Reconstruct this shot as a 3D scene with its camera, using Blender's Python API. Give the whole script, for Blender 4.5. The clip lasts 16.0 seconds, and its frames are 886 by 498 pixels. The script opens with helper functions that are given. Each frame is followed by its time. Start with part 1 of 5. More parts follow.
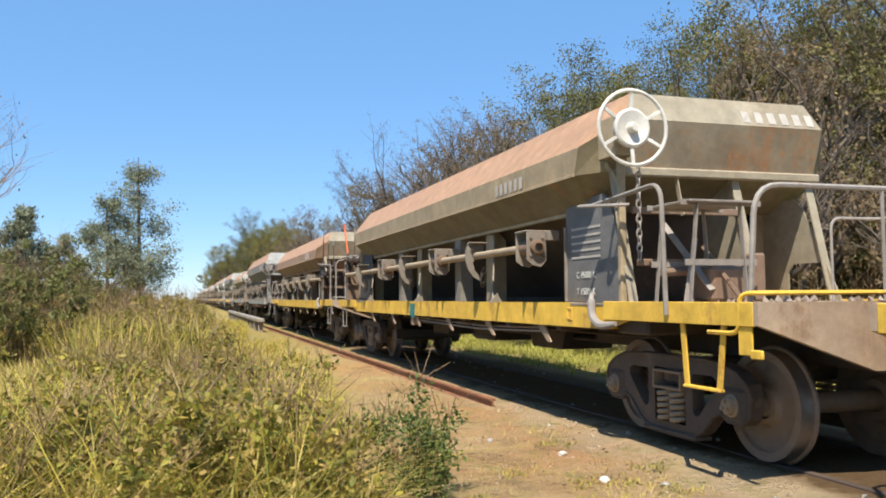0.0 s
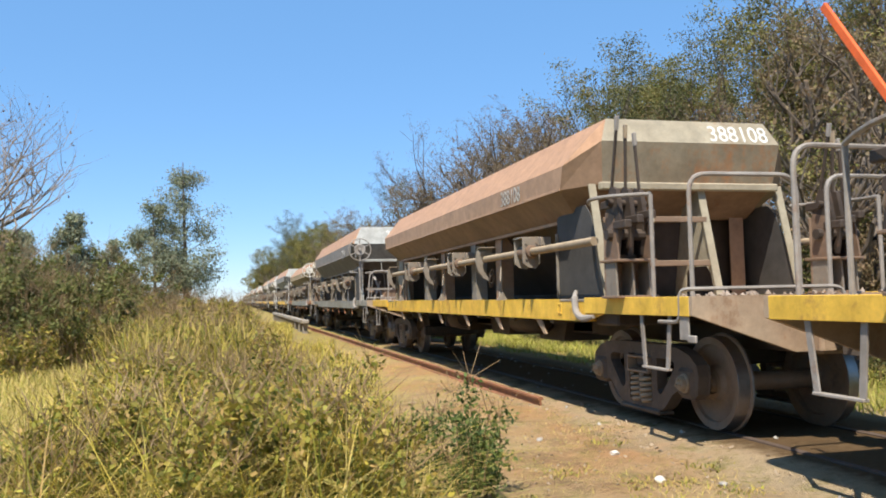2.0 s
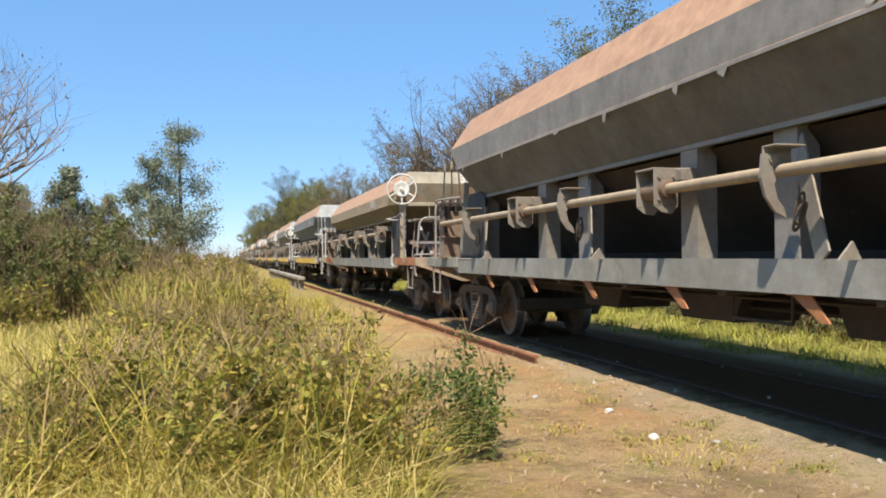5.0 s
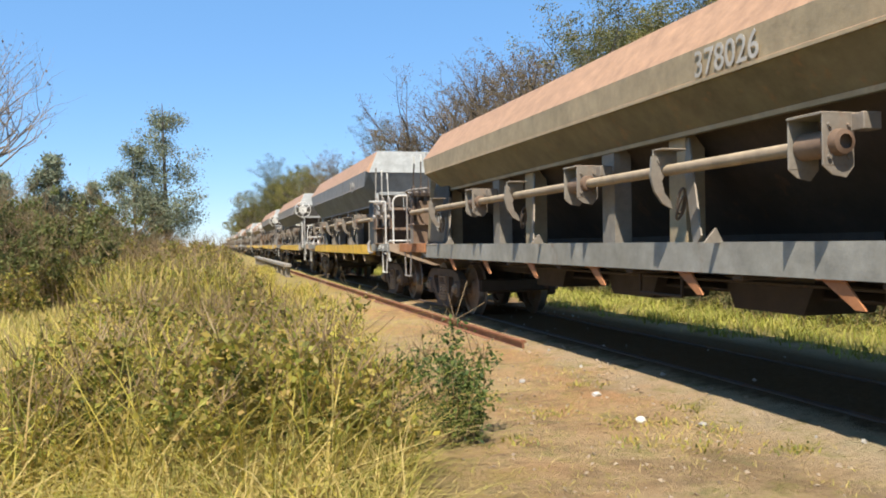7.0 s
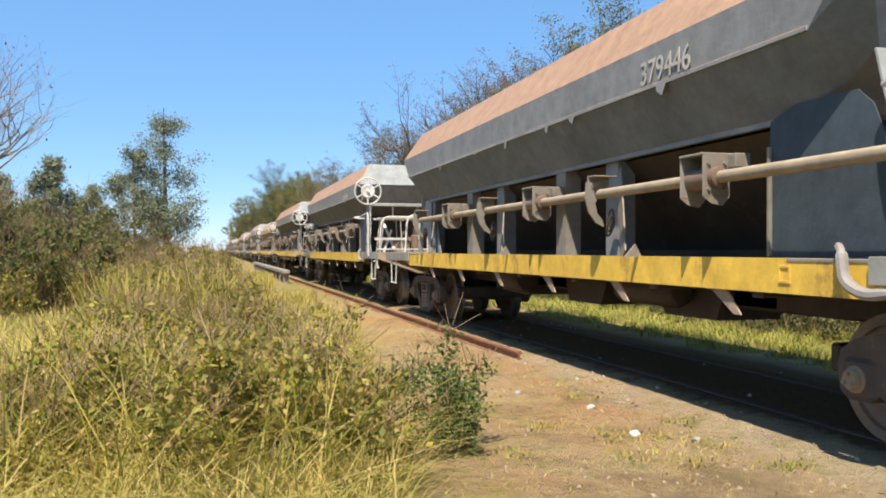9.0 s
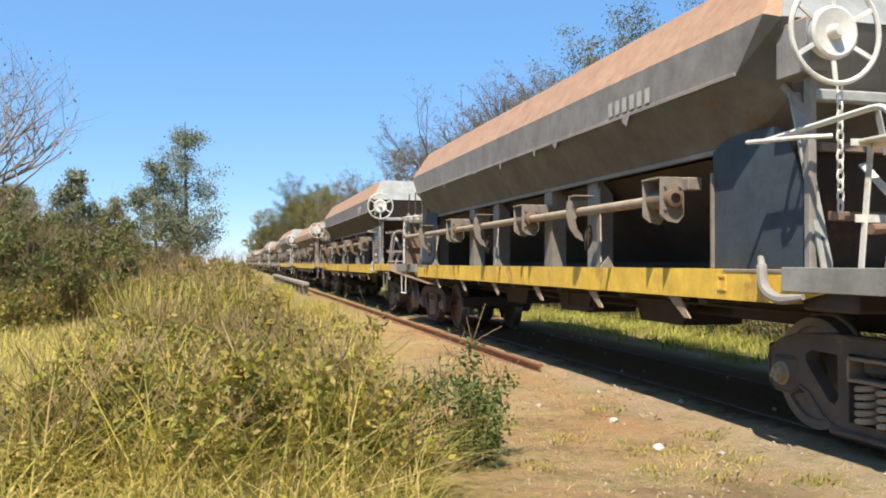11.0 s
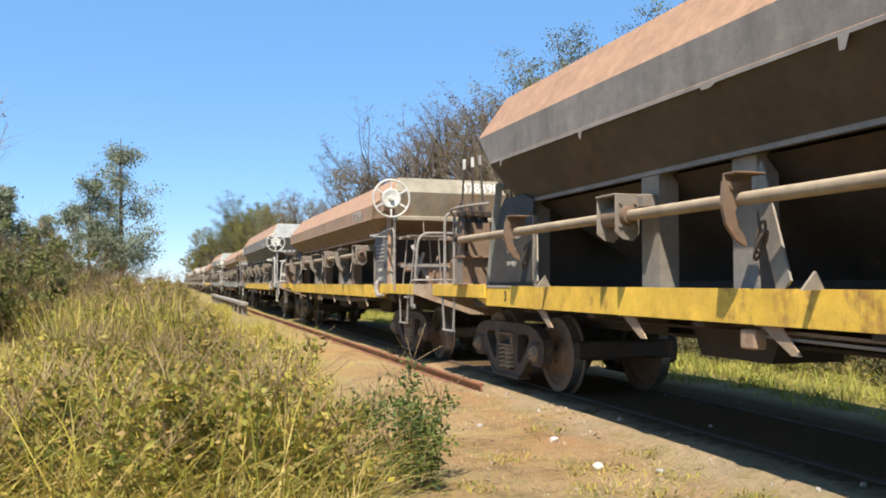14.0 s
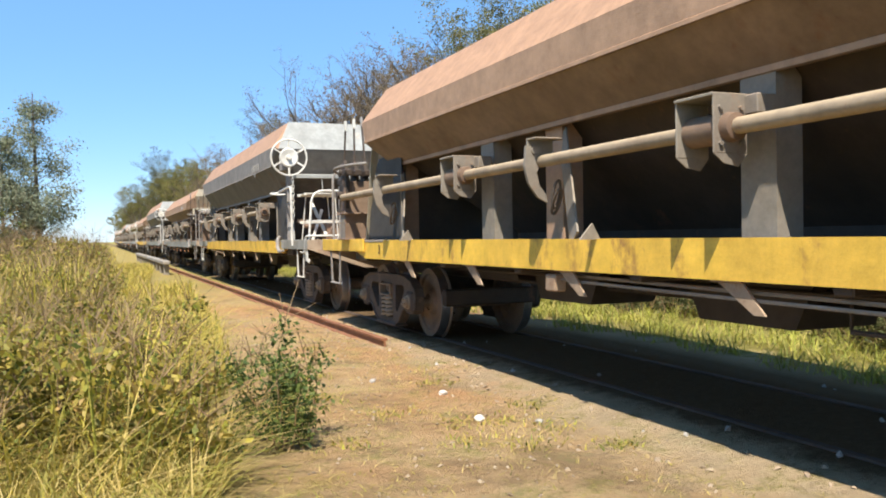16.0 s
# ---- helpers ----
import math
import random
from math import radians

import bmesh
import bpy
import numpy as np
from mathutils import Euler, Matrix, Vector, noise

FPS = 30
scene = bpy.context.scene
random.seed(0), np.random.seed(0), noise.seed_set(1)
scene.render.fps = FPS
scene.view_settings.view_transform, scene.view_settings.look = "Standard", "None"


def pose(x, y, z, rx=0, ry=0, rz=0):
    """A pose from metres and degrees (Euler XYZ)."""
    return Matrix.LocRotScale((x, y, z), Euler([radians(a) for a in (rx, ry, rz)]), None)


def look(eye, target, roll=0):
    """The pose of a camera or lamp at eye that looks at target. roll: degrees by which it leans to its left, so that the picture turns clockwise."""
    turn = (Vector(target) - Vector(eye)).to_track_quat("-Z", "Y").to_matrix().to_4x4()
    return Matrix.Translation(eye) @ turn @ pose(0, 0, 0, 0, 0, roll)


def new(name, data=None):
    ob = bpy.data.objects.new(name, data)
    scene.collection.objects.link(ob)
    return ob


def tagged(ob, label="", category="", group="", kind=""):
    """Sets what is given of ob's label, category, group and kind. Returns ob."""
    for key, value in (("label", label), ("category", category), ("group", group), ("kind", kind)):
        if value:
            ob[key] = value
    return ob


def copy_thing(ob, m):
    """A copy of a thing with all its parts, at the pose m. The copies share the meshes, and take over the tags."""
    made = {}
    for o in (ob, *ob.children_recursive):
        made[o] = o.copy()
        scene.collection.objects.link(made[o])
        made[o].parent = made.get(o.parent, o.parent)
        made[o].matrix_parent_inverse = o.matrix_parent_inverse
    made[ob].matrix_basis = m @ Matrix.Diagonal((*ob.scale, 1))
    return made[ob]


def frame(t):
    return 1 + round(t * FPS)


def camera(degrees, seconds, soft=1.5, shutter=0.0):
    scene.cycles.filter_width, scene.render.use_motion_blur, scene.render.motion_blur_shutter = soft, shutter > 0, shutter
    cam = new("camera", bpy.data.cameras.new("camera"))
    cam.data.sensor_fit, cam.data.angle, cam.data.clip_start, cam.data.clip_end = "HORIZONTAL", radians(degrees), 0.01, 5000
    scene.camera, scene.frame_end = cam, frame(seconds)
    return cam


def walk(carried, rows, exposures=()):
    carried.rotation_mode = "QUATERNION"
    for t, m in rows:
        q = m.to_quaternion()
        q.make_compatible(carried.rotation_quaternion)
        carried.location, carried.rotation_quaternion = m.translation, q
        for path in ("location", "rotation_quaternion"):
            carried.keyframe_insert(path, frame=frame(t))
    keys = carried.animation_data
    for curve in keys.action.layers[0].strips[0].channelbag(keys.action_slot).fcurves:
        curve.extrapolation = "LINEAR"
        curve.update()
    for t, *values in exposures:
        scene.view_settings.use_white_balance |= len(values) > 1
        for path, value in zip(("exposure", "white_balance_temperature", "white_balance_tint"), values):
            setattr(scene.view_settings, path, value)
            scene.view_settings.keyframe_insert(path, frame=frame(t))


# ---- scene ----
from mathutils.geometry import tessellate_polygon

# ---- camera ----
cam = camera(56.0, 16.0, soft=1.9)
walk(cam, [
    (0.0, pose(0.017, -0.115, 1.260, 93.29, 0.44, -17.04)),
    (0.5, pose(0.001, -0.085, 1.257, 93.23, 0.86, -16.21)),
    (1.0, pose(-0.037, -0.038, 1.232, 91.74, -0.69, -17.84)),
    (1.5, pose(-0.010, -0.021, 1.244, 92.69, 0.69, -14.97)),
    (2.0, pose(0.004, -0.022, 1.249, 93.30, 1.27, -14.16)),
    (2.5, pose(-0.001, -0.026, 1.249, 92.42, 0.75, -14.12)),
    (3.0, pose(-0.004, -0.011, 1.237, 91.45, 0.47, -14.59)),
    (3.5, pose(-0.003, -0.016, 1.241, 90.99, 0.56, -14.50)),
    (4.0, pose(-0.005, 0.001, 1.236, 90.82, 0.54, -14.36)),
    (6.3, pose(-0.024, -0.011, 1.245, 89.72, 0.63, -14.64)),
    (6.5, pose(-0.022, 0.011, 1.234, 89.63, 0.49, -14.62)),
    (7.0, pose(-0.012, 0.012, 1.227, 89.52, 0.90, -15.38)),
    (7.5, pose(-0.001, 0.009, 1.228, 88.73, 0.61, -15.73)),
    (8.0, pose(0.002, 0.010, 1.235, 89.31, 0.29, -15.67)),
    (8.5, pose(-0.003, 0.014, 1.234, 89.67, 0.19, -15.41)),
    (9.0, pose(-0.000, 0.000, 1.239, 90.12, -0.08, -15.44)),
    (9.5, pose(-0.019, 0.030, 1.234, 90.74, -1.24, -14.52)),
    (9.7, pose(-0.034, 0.023, 1.231, 90.79, -1.04, -12.91)),
    (12.0, pose(-0.001, 0.014, 1.235, 91.52, 0.22, -16.18)),
    (12.5, pose(0.005, 0.015, 1.233, 91.95, -0.21, -17.13)),
    (13.0, pose(-0.001, 0.035, 1.236, 91.75, -0.45, -17.53)),
    (13.5, pose(0.002, 0.043, 1.233, 91.95, -0.11, -17.69)),
    (14.0, pose(0.006, 0.054, 1.232, 92.31, -0.04, -18.15)),
    (14.5, pose(0.040, 0.040, 1.240, 92.57, 0.05, -19.56)),
    (15.0, pose(0.143, 0.013, 1.239, 93.27, -0.11, -22.02)),
    (15.5, pose(0.321, -0.063, 1.255, 92.17, 1.51, -20.82)),
    (16.0, pose(0.448, 0.022, 1.229, 89.12, 0.96, -22.44)),
], [(0.0, 0.77), (9.7, 0.79), (13.0, 0.82), (14.5, 0.86), (15.0, 0.88), (16.0, 0.95)])

# ---- world and sun ----
SUN_TO = Vector((-0.32, -0.50, 1.0)).normalized()
world = bpy.data.worlds.new("sky")
world.use_nodes = True
scene.world = world
wn = world.node_tree.nodes
sky = wn.new("ShaderNodeTexSky")
sky.sky_type = "NISHITA"
sky.sun_disc = False
sky.sun_elevation = math.asin(SUN_TO.z)
sky.sun_rotation = math.atan2(SUN_TO.x, SUN_TO.y)
sky.altitude = 1500.0
sky.air_density, sky.dust_density, sky.ozone_density = 1.0, 0.0, 3.0
wn["Background"].inputs["Strength"].default_value = 0.118
tint = wn.new("ShaderNodeHueSaturation")
tint.inputs["Saturation"].default_value = 1.1
world.node_tree.links.new(sky.outputs[0], tint.inputs["Color"])
haze = wn.new("ShaderNodeMix")
haze.data_type = "RGBA"
haze.inputs["Factor"].default_value = 0.58
haze.inputs[7].default_value = (1.04, 2.46, 4.72, 1)
world.node_tree.links.new(tint.outputs[0], haze.inputs[6])
world.node_tree.links.new(haze.outputs[2], wn["Background"].inputs["Color"])
sun = new("sun", bpy.data.lights.new("sun", "SUN"))
sun.data.energy, sun.data.angle, sun.data.color = 5.0, radians(0.5), (1.0, 0.93, 0.82)
sun.matrix_world = look((0, 0, 0), -SUN_TO)


# ---- materials ----
def material(name, rough=0.7, metal=0.0, spec=0.5):
    m = bpy.data.materials.new(name)
    m.use_nodes = True
    n, l = m.node_tree.nodes, m.node_tree.links
    b = n["Principled BSDF"]
    b.inputs["Roughness"].default_value = rough
    b.inputs["Metallic"].default_value = metal
    b.inputs["Specular IOR Level"].default_value = spec
    return m, n, l, b


def noise_tex(n, l, scale, detail=6.0, rough=0.6, coord=None, stretch=None):
    t = n.new("ShaderNodeTexNoise")
    t.inputs["Scale"].default_value, t.inputs["Detail"].default_value, t.inputs["Roughness"].default_value = scale, detail, rough
    if coord is not None:
        if stretch:
            mp = n.new("ShaderNodeMapping")
            mp.inputs["Scale"].default_value = stretch
            l.new(coord, mp.inputs["Vector"])
            coord = mp.outputs[0]
        l.new(coord, t.inputs["Vector"])
    return t.outputs["Fac"]


def ramp(n, l, fac, lo, hi):
    r = n.new("ShaderNodeMapRange")
    r.inputs["From Min"].default_value, r.inputs["From Max"].default_value = lo, hi
    l.new(fac, r.inputs["Value"])
    return r.outputs[0]


def mix(n, l, fac, a, b):
    x = n.new("ShaderNodeMix")
    x.data_type = "RGBA"
    if isinstance(fac, float):
        x.inputs["Factor"].default_value = fac
    else:
        l.new(fac, x.inputs["Factor"])
    for s, v in ((x.inputs[6], a), (x.inputs[7], b)):
        if isinstance(v, tuple):
            s.default_value = (*v, 1)
        else:
            l.new(v, s)
    return x.outputs[2]


def math_node(n, l, op, a, b):
    x = n.new("ShaderNodeMath")
    x.operation = op
    for s, v in zip(x.inputs, (a, b)):
        if isinstance(v, (int, float)):
            s.default_value = v
        else:
            l.new(v, s)
    return x.outputs[0]


def bump(n, l, b, fac, strength, dist):
    x = n.new("ShaderNodeBump")
    x.inputs["Strength"].default_value, x.inputs["Distance"].default_value = strength, dist
    l.new(fac, x.inputs["Height"])
    l.new(x.outputs[0], b.inputs["Normal"])


def worn(name, c1, c2, stain, amount=0.5, rough=0.65, metal=0.0, dust=None, dust_from=-0.32, streak=True, spec=0.35, side_dust_light=None):
    """Painted or bare metal: two tones, rust or dirt in patches and streaks, dust on what faces up; the upright tone
    mixes dust with painted side light.
    """
    m, n, l, b = material(name, rough, metal, spec)
    co = n.new("ShaderNodeTexCoord").outputs["Object"]
    big = noise_tex(n, l, 1.3, 5, 0.6, co)
    fine = noise_tex(n, l, 14.0, 6, 0.7, co)
    drip = noise_tex(n, l, 3.0, 5, 0.65, co, (1, 1.0, 0.18)) if streak else big
    col = mix(n, l, ramp(n, l, big, 0.35, 0.65), c1, c2)
    f = ramp(n, l, math_node(n, l, "ADD", math_node(n, l, "MULTIPLY", drip, 0.65), math_node(n, l, "MULTIPLY", fine, 0.35)), 0.66 - 0.22 * amount, 0.74 - 0.12 * amount)
    col = mix(n, l, f, col, stain)
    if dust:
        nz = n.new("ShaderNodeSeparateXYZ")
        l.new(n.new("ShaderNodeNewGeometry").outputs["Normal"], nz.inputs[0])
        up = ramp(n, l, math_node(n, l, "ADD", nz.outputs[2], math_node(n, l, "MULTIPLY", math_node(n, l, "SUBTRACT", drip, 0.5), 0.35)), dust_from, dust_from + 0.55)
        # Upright faces: dust plus sidelight in one tone; undersides keep the darker paint.
        side_dust_light = side_dust_light or tuple(v * 0.62 for v in dust)
        tone = mix(n, l, ramp(n, l, nz.outputs[2], 0.25, 0.5), side_dust_light, mix(n, l, ramp(n, l, fine, 0.3, 0.7), dust, tuple(v * 0.8 for v in dust)))
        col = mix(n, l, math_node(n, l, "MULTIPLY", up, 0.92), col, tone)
    mott = noise_tex(n, l, 4.5, 8, 0.75, co)
    tone2 = n.new("ShaderNodeHueSaturation")
    l.new(math_node(n, l, "ADD", math_node(n, l, "MULTIPLY", ramp(n, l, mott, 0.3, 0.7), 0.5), 0.72), tone2.inputs["Value"])
    l.new(col, tone2.inputs["Color"])
    l.new(tone2.outputs[0], b.inputs["Base Color"])
    bump(n, l, b, math_node(n, l, "ADD", fine, math_node(n, l, "MULTIPLY", big, 1.5)), 0.35, 0.01)
    return m


def leafy(name, tones, through_light=0.25, rough=0.6):
    """Leaves and blades: a tone for each island of the mesh, some light passing through."""
    m, n, l, b = material(name, rough, 0, 0.25)
    g = n.new("ShaderNodeNewGeometry")
    r = n.new("ShaderNodeValToRGB")
    r.color_ramp.interpolation = "LINEAR"
    l.new(g.outputs["Random Per Island"], r.inputs[0])
    while len(r.color_ramp.elements) < len(tones):
        r.color_ramp.elements.new(0.5)
    for i, (e, c) in enumerate(zip(r.color_ramp.elements, tones)):
        e.position, e.color = i / (len(tones) - 1), (*c, 1)
    co = n.new("ShaderNodeTexCoord").outputs["Object"]
    patch = noise_tex(n, l, 0.9, 3, 0.5, co)
    hsv = n.new("ShaderNodeHueSaturation")
    l.new(ramp(n, l, patch, 0.1, 0.9), hsv.inputs["Value"])
    hsv.inputs["Saturation"].default_value = 1.0
    l.new(r.outputs[0], hsv.inputs["Color"])
    l.new(math_node(n, l, "ADD", math_node(n, l, "MULTIPLY", ramp(n, l, patch, 0.3, 0.7), 0.6), 0.7), hsv.inputs["Value"])
    l.new(hsv.outputs[0], b.inputs["Base Color"])
    tr = n.new("ShaderNodeBsdfTranslucent")
    l.new(hsv.outputs[0], tr.inputs["Color"])
    ms = n.new("ShaderNodeMixShader")
    ms.inputs[0].default_value = through_light
    l.new(b.outputs[0], ms.inputs[1])
    l.new(tr.outputs[0], ms.inputs[2])
    l.new(ms.outputs[0], n["Material Output"].inputs["Surface"])
    return m


DUST = (0.43, 0.248, 0.143)
RUST = (0.20, 0.085, 0.035)
M = {
    # Hopper paints: base tones darkened for underside shade, upright tones lifted beyond their dust.
    "body_grey": worn("grey_hopper_paint", (0.15, 0.138, 0.12), (0.11, 0.097, 0.082), (0.15, 0.085, 0.05), 0.45, dust=DUST, side_dust_light=(0.36, 0.32, 0.285)),
    "body_taupe": worn("taupe_hopper_paint", (0.078, 0.058, 0.041), (0.06, 0.045, 0.033), (0.12, 0.058, 0.03), 0.55, dust=DUST, side_dust_light=(0.40, 0.355, 0.32)),
    "body_brown": worn("brown_hopper_paint", (0.22, 0.142, 0.088), (0.165, 0.105, 0.064), (0.16, 0.08, 0.04), 0.5, dust=DUST, dust_from=-0.42, side_dust_light=(0.46, 0.29, 0.185)),
    "body_olive": worn("olive_hopper_paint", (0.175, 0.15, 0.088), (0.13, 0.108, 0.062), (0.24, 0.13, 0.06), 0.5, dust=DUST, dust_from=-0.42, side_dust_light=(0.43, 0.325, 0.20)),
    "body_blue": worn("blue_grey_hopper_paint", (0.155, 0.168, 0.175), (0.115, 0.125, 0.13), (0.14, 0.10, 0.07), 0.25, dust=DUST, side_dust_light=(0.32, 0.29, 0.27)),
    "end_grey": worn("pale_grey_end_paint", (0.33, 0.335, 0.315), (0.27, 0.265, 0.24), (0.26, 0.19, 0.12), 0.25, dust=(0.40, 0.37, 0.33), dust_from=0.45),
    "end_olive": worn("pale_olive_end_paint", (0.33, 0.29, 0.21), (0.27, 0.225, 0.155), (0.27, 0.16, 0.08), 0.45, dust=(0.43, 0.35, 0.25), dust_from=0.35),
    "sheet_rust": worn("rust_streaked_end_sheet", (0.27, 0.225, 0.155), (0.20, 0.155, 0.10), (0.31, 0.14, 0.055), 0.7),
    "yellow": worn("worn_yellow_paint", (0.74, 0.46, 0.06), (0.66, 0.40, 0.06), (0.28, 0.135, 0.05), 0.55, rough=0.6),
    "sill_grey": worn("worn_grey_sill_paint", (0.29, 0.275, 0.235), (0.23, 0.215, 0.175), (0.20, 0.12, 0.07), 0.35, rough=0.6),
    "sill_rust": worn("rust_orange_sill", (0.42, 0.18, 0.07), (0.34, 0.14, 0.06), (0.18, 0.08, 0.04), 0.4),
    "post": worn("dusty_grey_steel", (0.27, 0.24, 0.195), (0.20, 0.165, 0.13), (0.24, 0.13, 0.07), 0.4, dust=(0.5, 0.36, 0.24), dust_from=0.5),
    "pipe": worn("dusty_rusty_pipe", (0.33, 0.255, 0.17), (0.25, 0.185, 0.12), RUST, 0.45, dust=(0.46, 0.35, 0.225), dust_from=0.3),
    "head": worn("dusty_tan_end_beam", (0.40, 0.30, 0.205), (0.30, 0.205, 0.13), (0.22, 0.11, 0.055), 0.55),
    # Side plate tone darkened to hold the shade of the hopper's overhang.
    "plate_shaded": worn("shade_dark_side_plate", (0.065, 0.06, 0.056), (0.048, 0.044, 0.04), (0.13, 0.08, 0.05), 0.3),
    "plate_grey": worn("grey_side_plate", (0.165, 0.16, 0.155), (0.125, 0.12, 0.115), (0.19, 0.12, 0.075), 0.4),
    "lettering_dim": worn("dull_grey_lettering", (0.46, 0.42, 0.37), (0.38, 0.34, 0.29), (0.26, 0.21, 0.17), 0.5),
    "rusty": worn("rusty_steel", (0.22, 0.15, 0.10), (0.16, 0.10, 0.066), (0.30, 0.14, 0.055), 0.45),
    "white": worn("weathered_white_paint", (0.66, 0.63, 0.56), (0.55, 0.51, 0.44), (0.33, 0.22, 0.13), 0.35, rough=0.5),
    "tube_grey": worn("weathered_grey_tube", (0.30, 0.27, 0.24), (0.22, 0.19, 0.16), (0.22, 0.12, 0.07), 0.4),
    "orange": worn("faded_orange_paint", (0.75, 0.13, 0.03), (0.65, 0.12, 0.03), (0.3, 0.1, 0.05), 0.15),
    "bogie": worn("dark_greasy_iron", (0.075, 0.057, 0.044), (0.105, 0.079, 0.059), (0.19, 0.13, 0.085), 0.45, rough=0.75),
    "wheel": worn("brown_wheel_iron", (0.28, 0.20, 0.135), (0.20, 0.14, 0.095), (0.10, 0.07, 0.05), 0.35, rough=0.6, streak=False),
    "tread": worn("polished_wheel_tread", (0.35, 0.33, 0.31), (0.28, 0.26, 0.24), (0.12, 0.09, 0.07), 0.2, rough=0.35, metal=0.8, streak=False),
    # Chute: rusty steel with the deep shade under the hopper put into its colour.
    "chute": worn("shade_dark_rusty_chute", (0.06, 0.041, 0.029), (0.044, 0.031, 0.022), (0.13, 0.07, 0.035), 0.4),
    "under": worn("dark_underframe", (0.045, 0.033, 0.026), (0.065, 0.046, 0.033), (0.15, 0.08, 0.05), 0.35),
    # Blue paint taken darker so that it carries the overhang's shade.
    "plate_blue": worn("shade_darkened_blue", (0.055, 0.07, 0.082), (0.042, 0.052, 0.06), (0.2, 0.15, 0.1), 0.25),
    "lettering": worn("faded_white_lettering", (0.62, 0.61, 0.56), (0.55, 0.53, 0.48), (0.32, 0.29, 0.25), 0.3),
    "rubble": worn("spilled_ballast", (0.30, 0.24, 0.19), (0.23, 0.18, 0.14), (0.25, 0.18, 0.13), 0.4, streak=False),
    "rail": worn("rusty_rail", (0.26, 0.11, 0.055), (0.19, 0.085, 0.045), (0.12, 0.06, 0.04), 0.4, streak=False),
    # Track rails: rail steel darkened in colour for the shadow under the train.
    "rail_shaded": worn("shade_dark_rail_steel", (0.10, 0.07, 0.052), (0.075, 0.052, 0.04), (0.05, 0.036, 0.03), 0.4, streak=False),
    "teal": worn("teal_touch_up_paint", (0.02, 0.20, 0.17), (0.03, 0.15, 0.14), (0.2, 0.15, 0.1), 0.15),
    "railtop": worn("worn_rail_head", (0.35, 0.32, 0.3), (0.28, 0.24, 0.22), (0.16, 0.1, 0.07), 0.2, rough=0.3, metal=0.8, streak=False),
    "sleeper": worn("grey_old_timber", (0.16, 0.13, 0.10), (0.11, 0.085, 0.065), (0.07, 0.05, 0.04), 0.5, streak=False),
    "stone": worn("grey_stone", (0.36, 0.33, 0.29), (0.27, 0.245, 0.21), (0.2, 0.17, 0.14), 0.4, streak=False),
    "crumb": worn("earthy_gravel", (0.34, 0.26, 0.17), (0.24, 0.17, 0.11), (0.15, 0.10, 0.065), 0.5, streak=False),
    "concrete": worn("old_concrete", (0.32, 0.28, 0.23), (0.24, 0.205, 0.165), (0.2, 0.17, 0.13), 0.4),
    "bark": worn("grey_brown_bark", (0.15, 0.115, 0.085), (0.10, 0.078, 0.058), (0.2, 0.17, 0.13), 0.4, streak=False),
    "bark_pale": worn("pale_bare_bark", (0.27, 0.22, 0.17), (0.19, 0.15, 0.115), (0.12, 0.09, 0.07), 0.4, streak=False),
    "leaf_olive": leafy("olive_tree_leaves", [(0.10, 0.115, 0.026), (0.18, 0.175, 0.045), (0.25, 0.215, 0.07), (0.20, 0.15, 0.07)]),
    "leaf_dark": leafy("dark_tree_leaves", [(0.06, 0.07, 0.025), (0.11, 0.115, 0.04), (0.16, 0.14, 0.06)]),
    # Grey-green needles paled further, with distance haze mixed into the tones.
    "leaf_grey_hazy": leafy("hazy_grey_green_needles", [(0.15, 0.18, 0.115), (0.21, 0.24, 0.15), (0.28, 0.29, 0.19), (0.22, 0.20, 0.12)]),
    "leaf_brown": leafy("brown_dry_twigs", [(0.15, 0.092, 0.048), (0.22, 0.145, 0.078), (0.13, 0.11, 0.045), (0.26, 0.185, 0.105)]),
    "leaf_bush": leafy("bush_leaves", [(0.075, 0.095, 0.02), (0.18, 0.195, 0.03), (0.34, 0.305, 0.045), (0.46, 0.33, 0.08), (0.12, 0.14, 0.028), (0.48, 0.31, 0.11), (0.21, 0.215, 0.03), (0.40, 0.32, 0.055)], 0.3),
    "leaf_thicket": leafy("shady_thicket_leaves", [(0.075, 0.095, 0.028), (0.14, 0.155, 0.045), (0.21, 0.215, 0.065), (0.17, 0.145, 0.06)], 0.3),
    "leaf_shrub": leafy("green_shrub_leaves", [(0.04, 0.07, 0.02), (0.09, 0.13, 0.03), (0.16, 0.19, 0.045)], 0.3),
    "grass": leafy("dry_and_green_grass", [(0.16, 0.18, 0.03), (0.43, 0.36, 0.05), (0.56, 0.44, 0.08), (0.58, 0.43, 0.13), (0.17, 0.195, 0.03), (0.46, 0.30, 0.11), (0.29, 0.27, 0.045)], 0.3),
    "straw": leafy("straw_grass", [(0.54, 0.40, 0.13), (0.62, 0.47, 0.18), (0.42, 0.35, 0.08), (0.26, 0.26, 0.045)], 0.3),
    "lush": leafy("sunny_lush_grass", [(0.27, 0.30, 0.05), (0.48, 0.44, 0.09), (0.18, 0.21, 0.035), (0.60, 0.48, 0.17)], 0.4),
    "stalk": leafy("dry_brown_stalks", [(0.22, 0.14, 0.07), (0.30, 0.21, 0.11), (0.17, 0.10, 0.05)], 0.1),
}


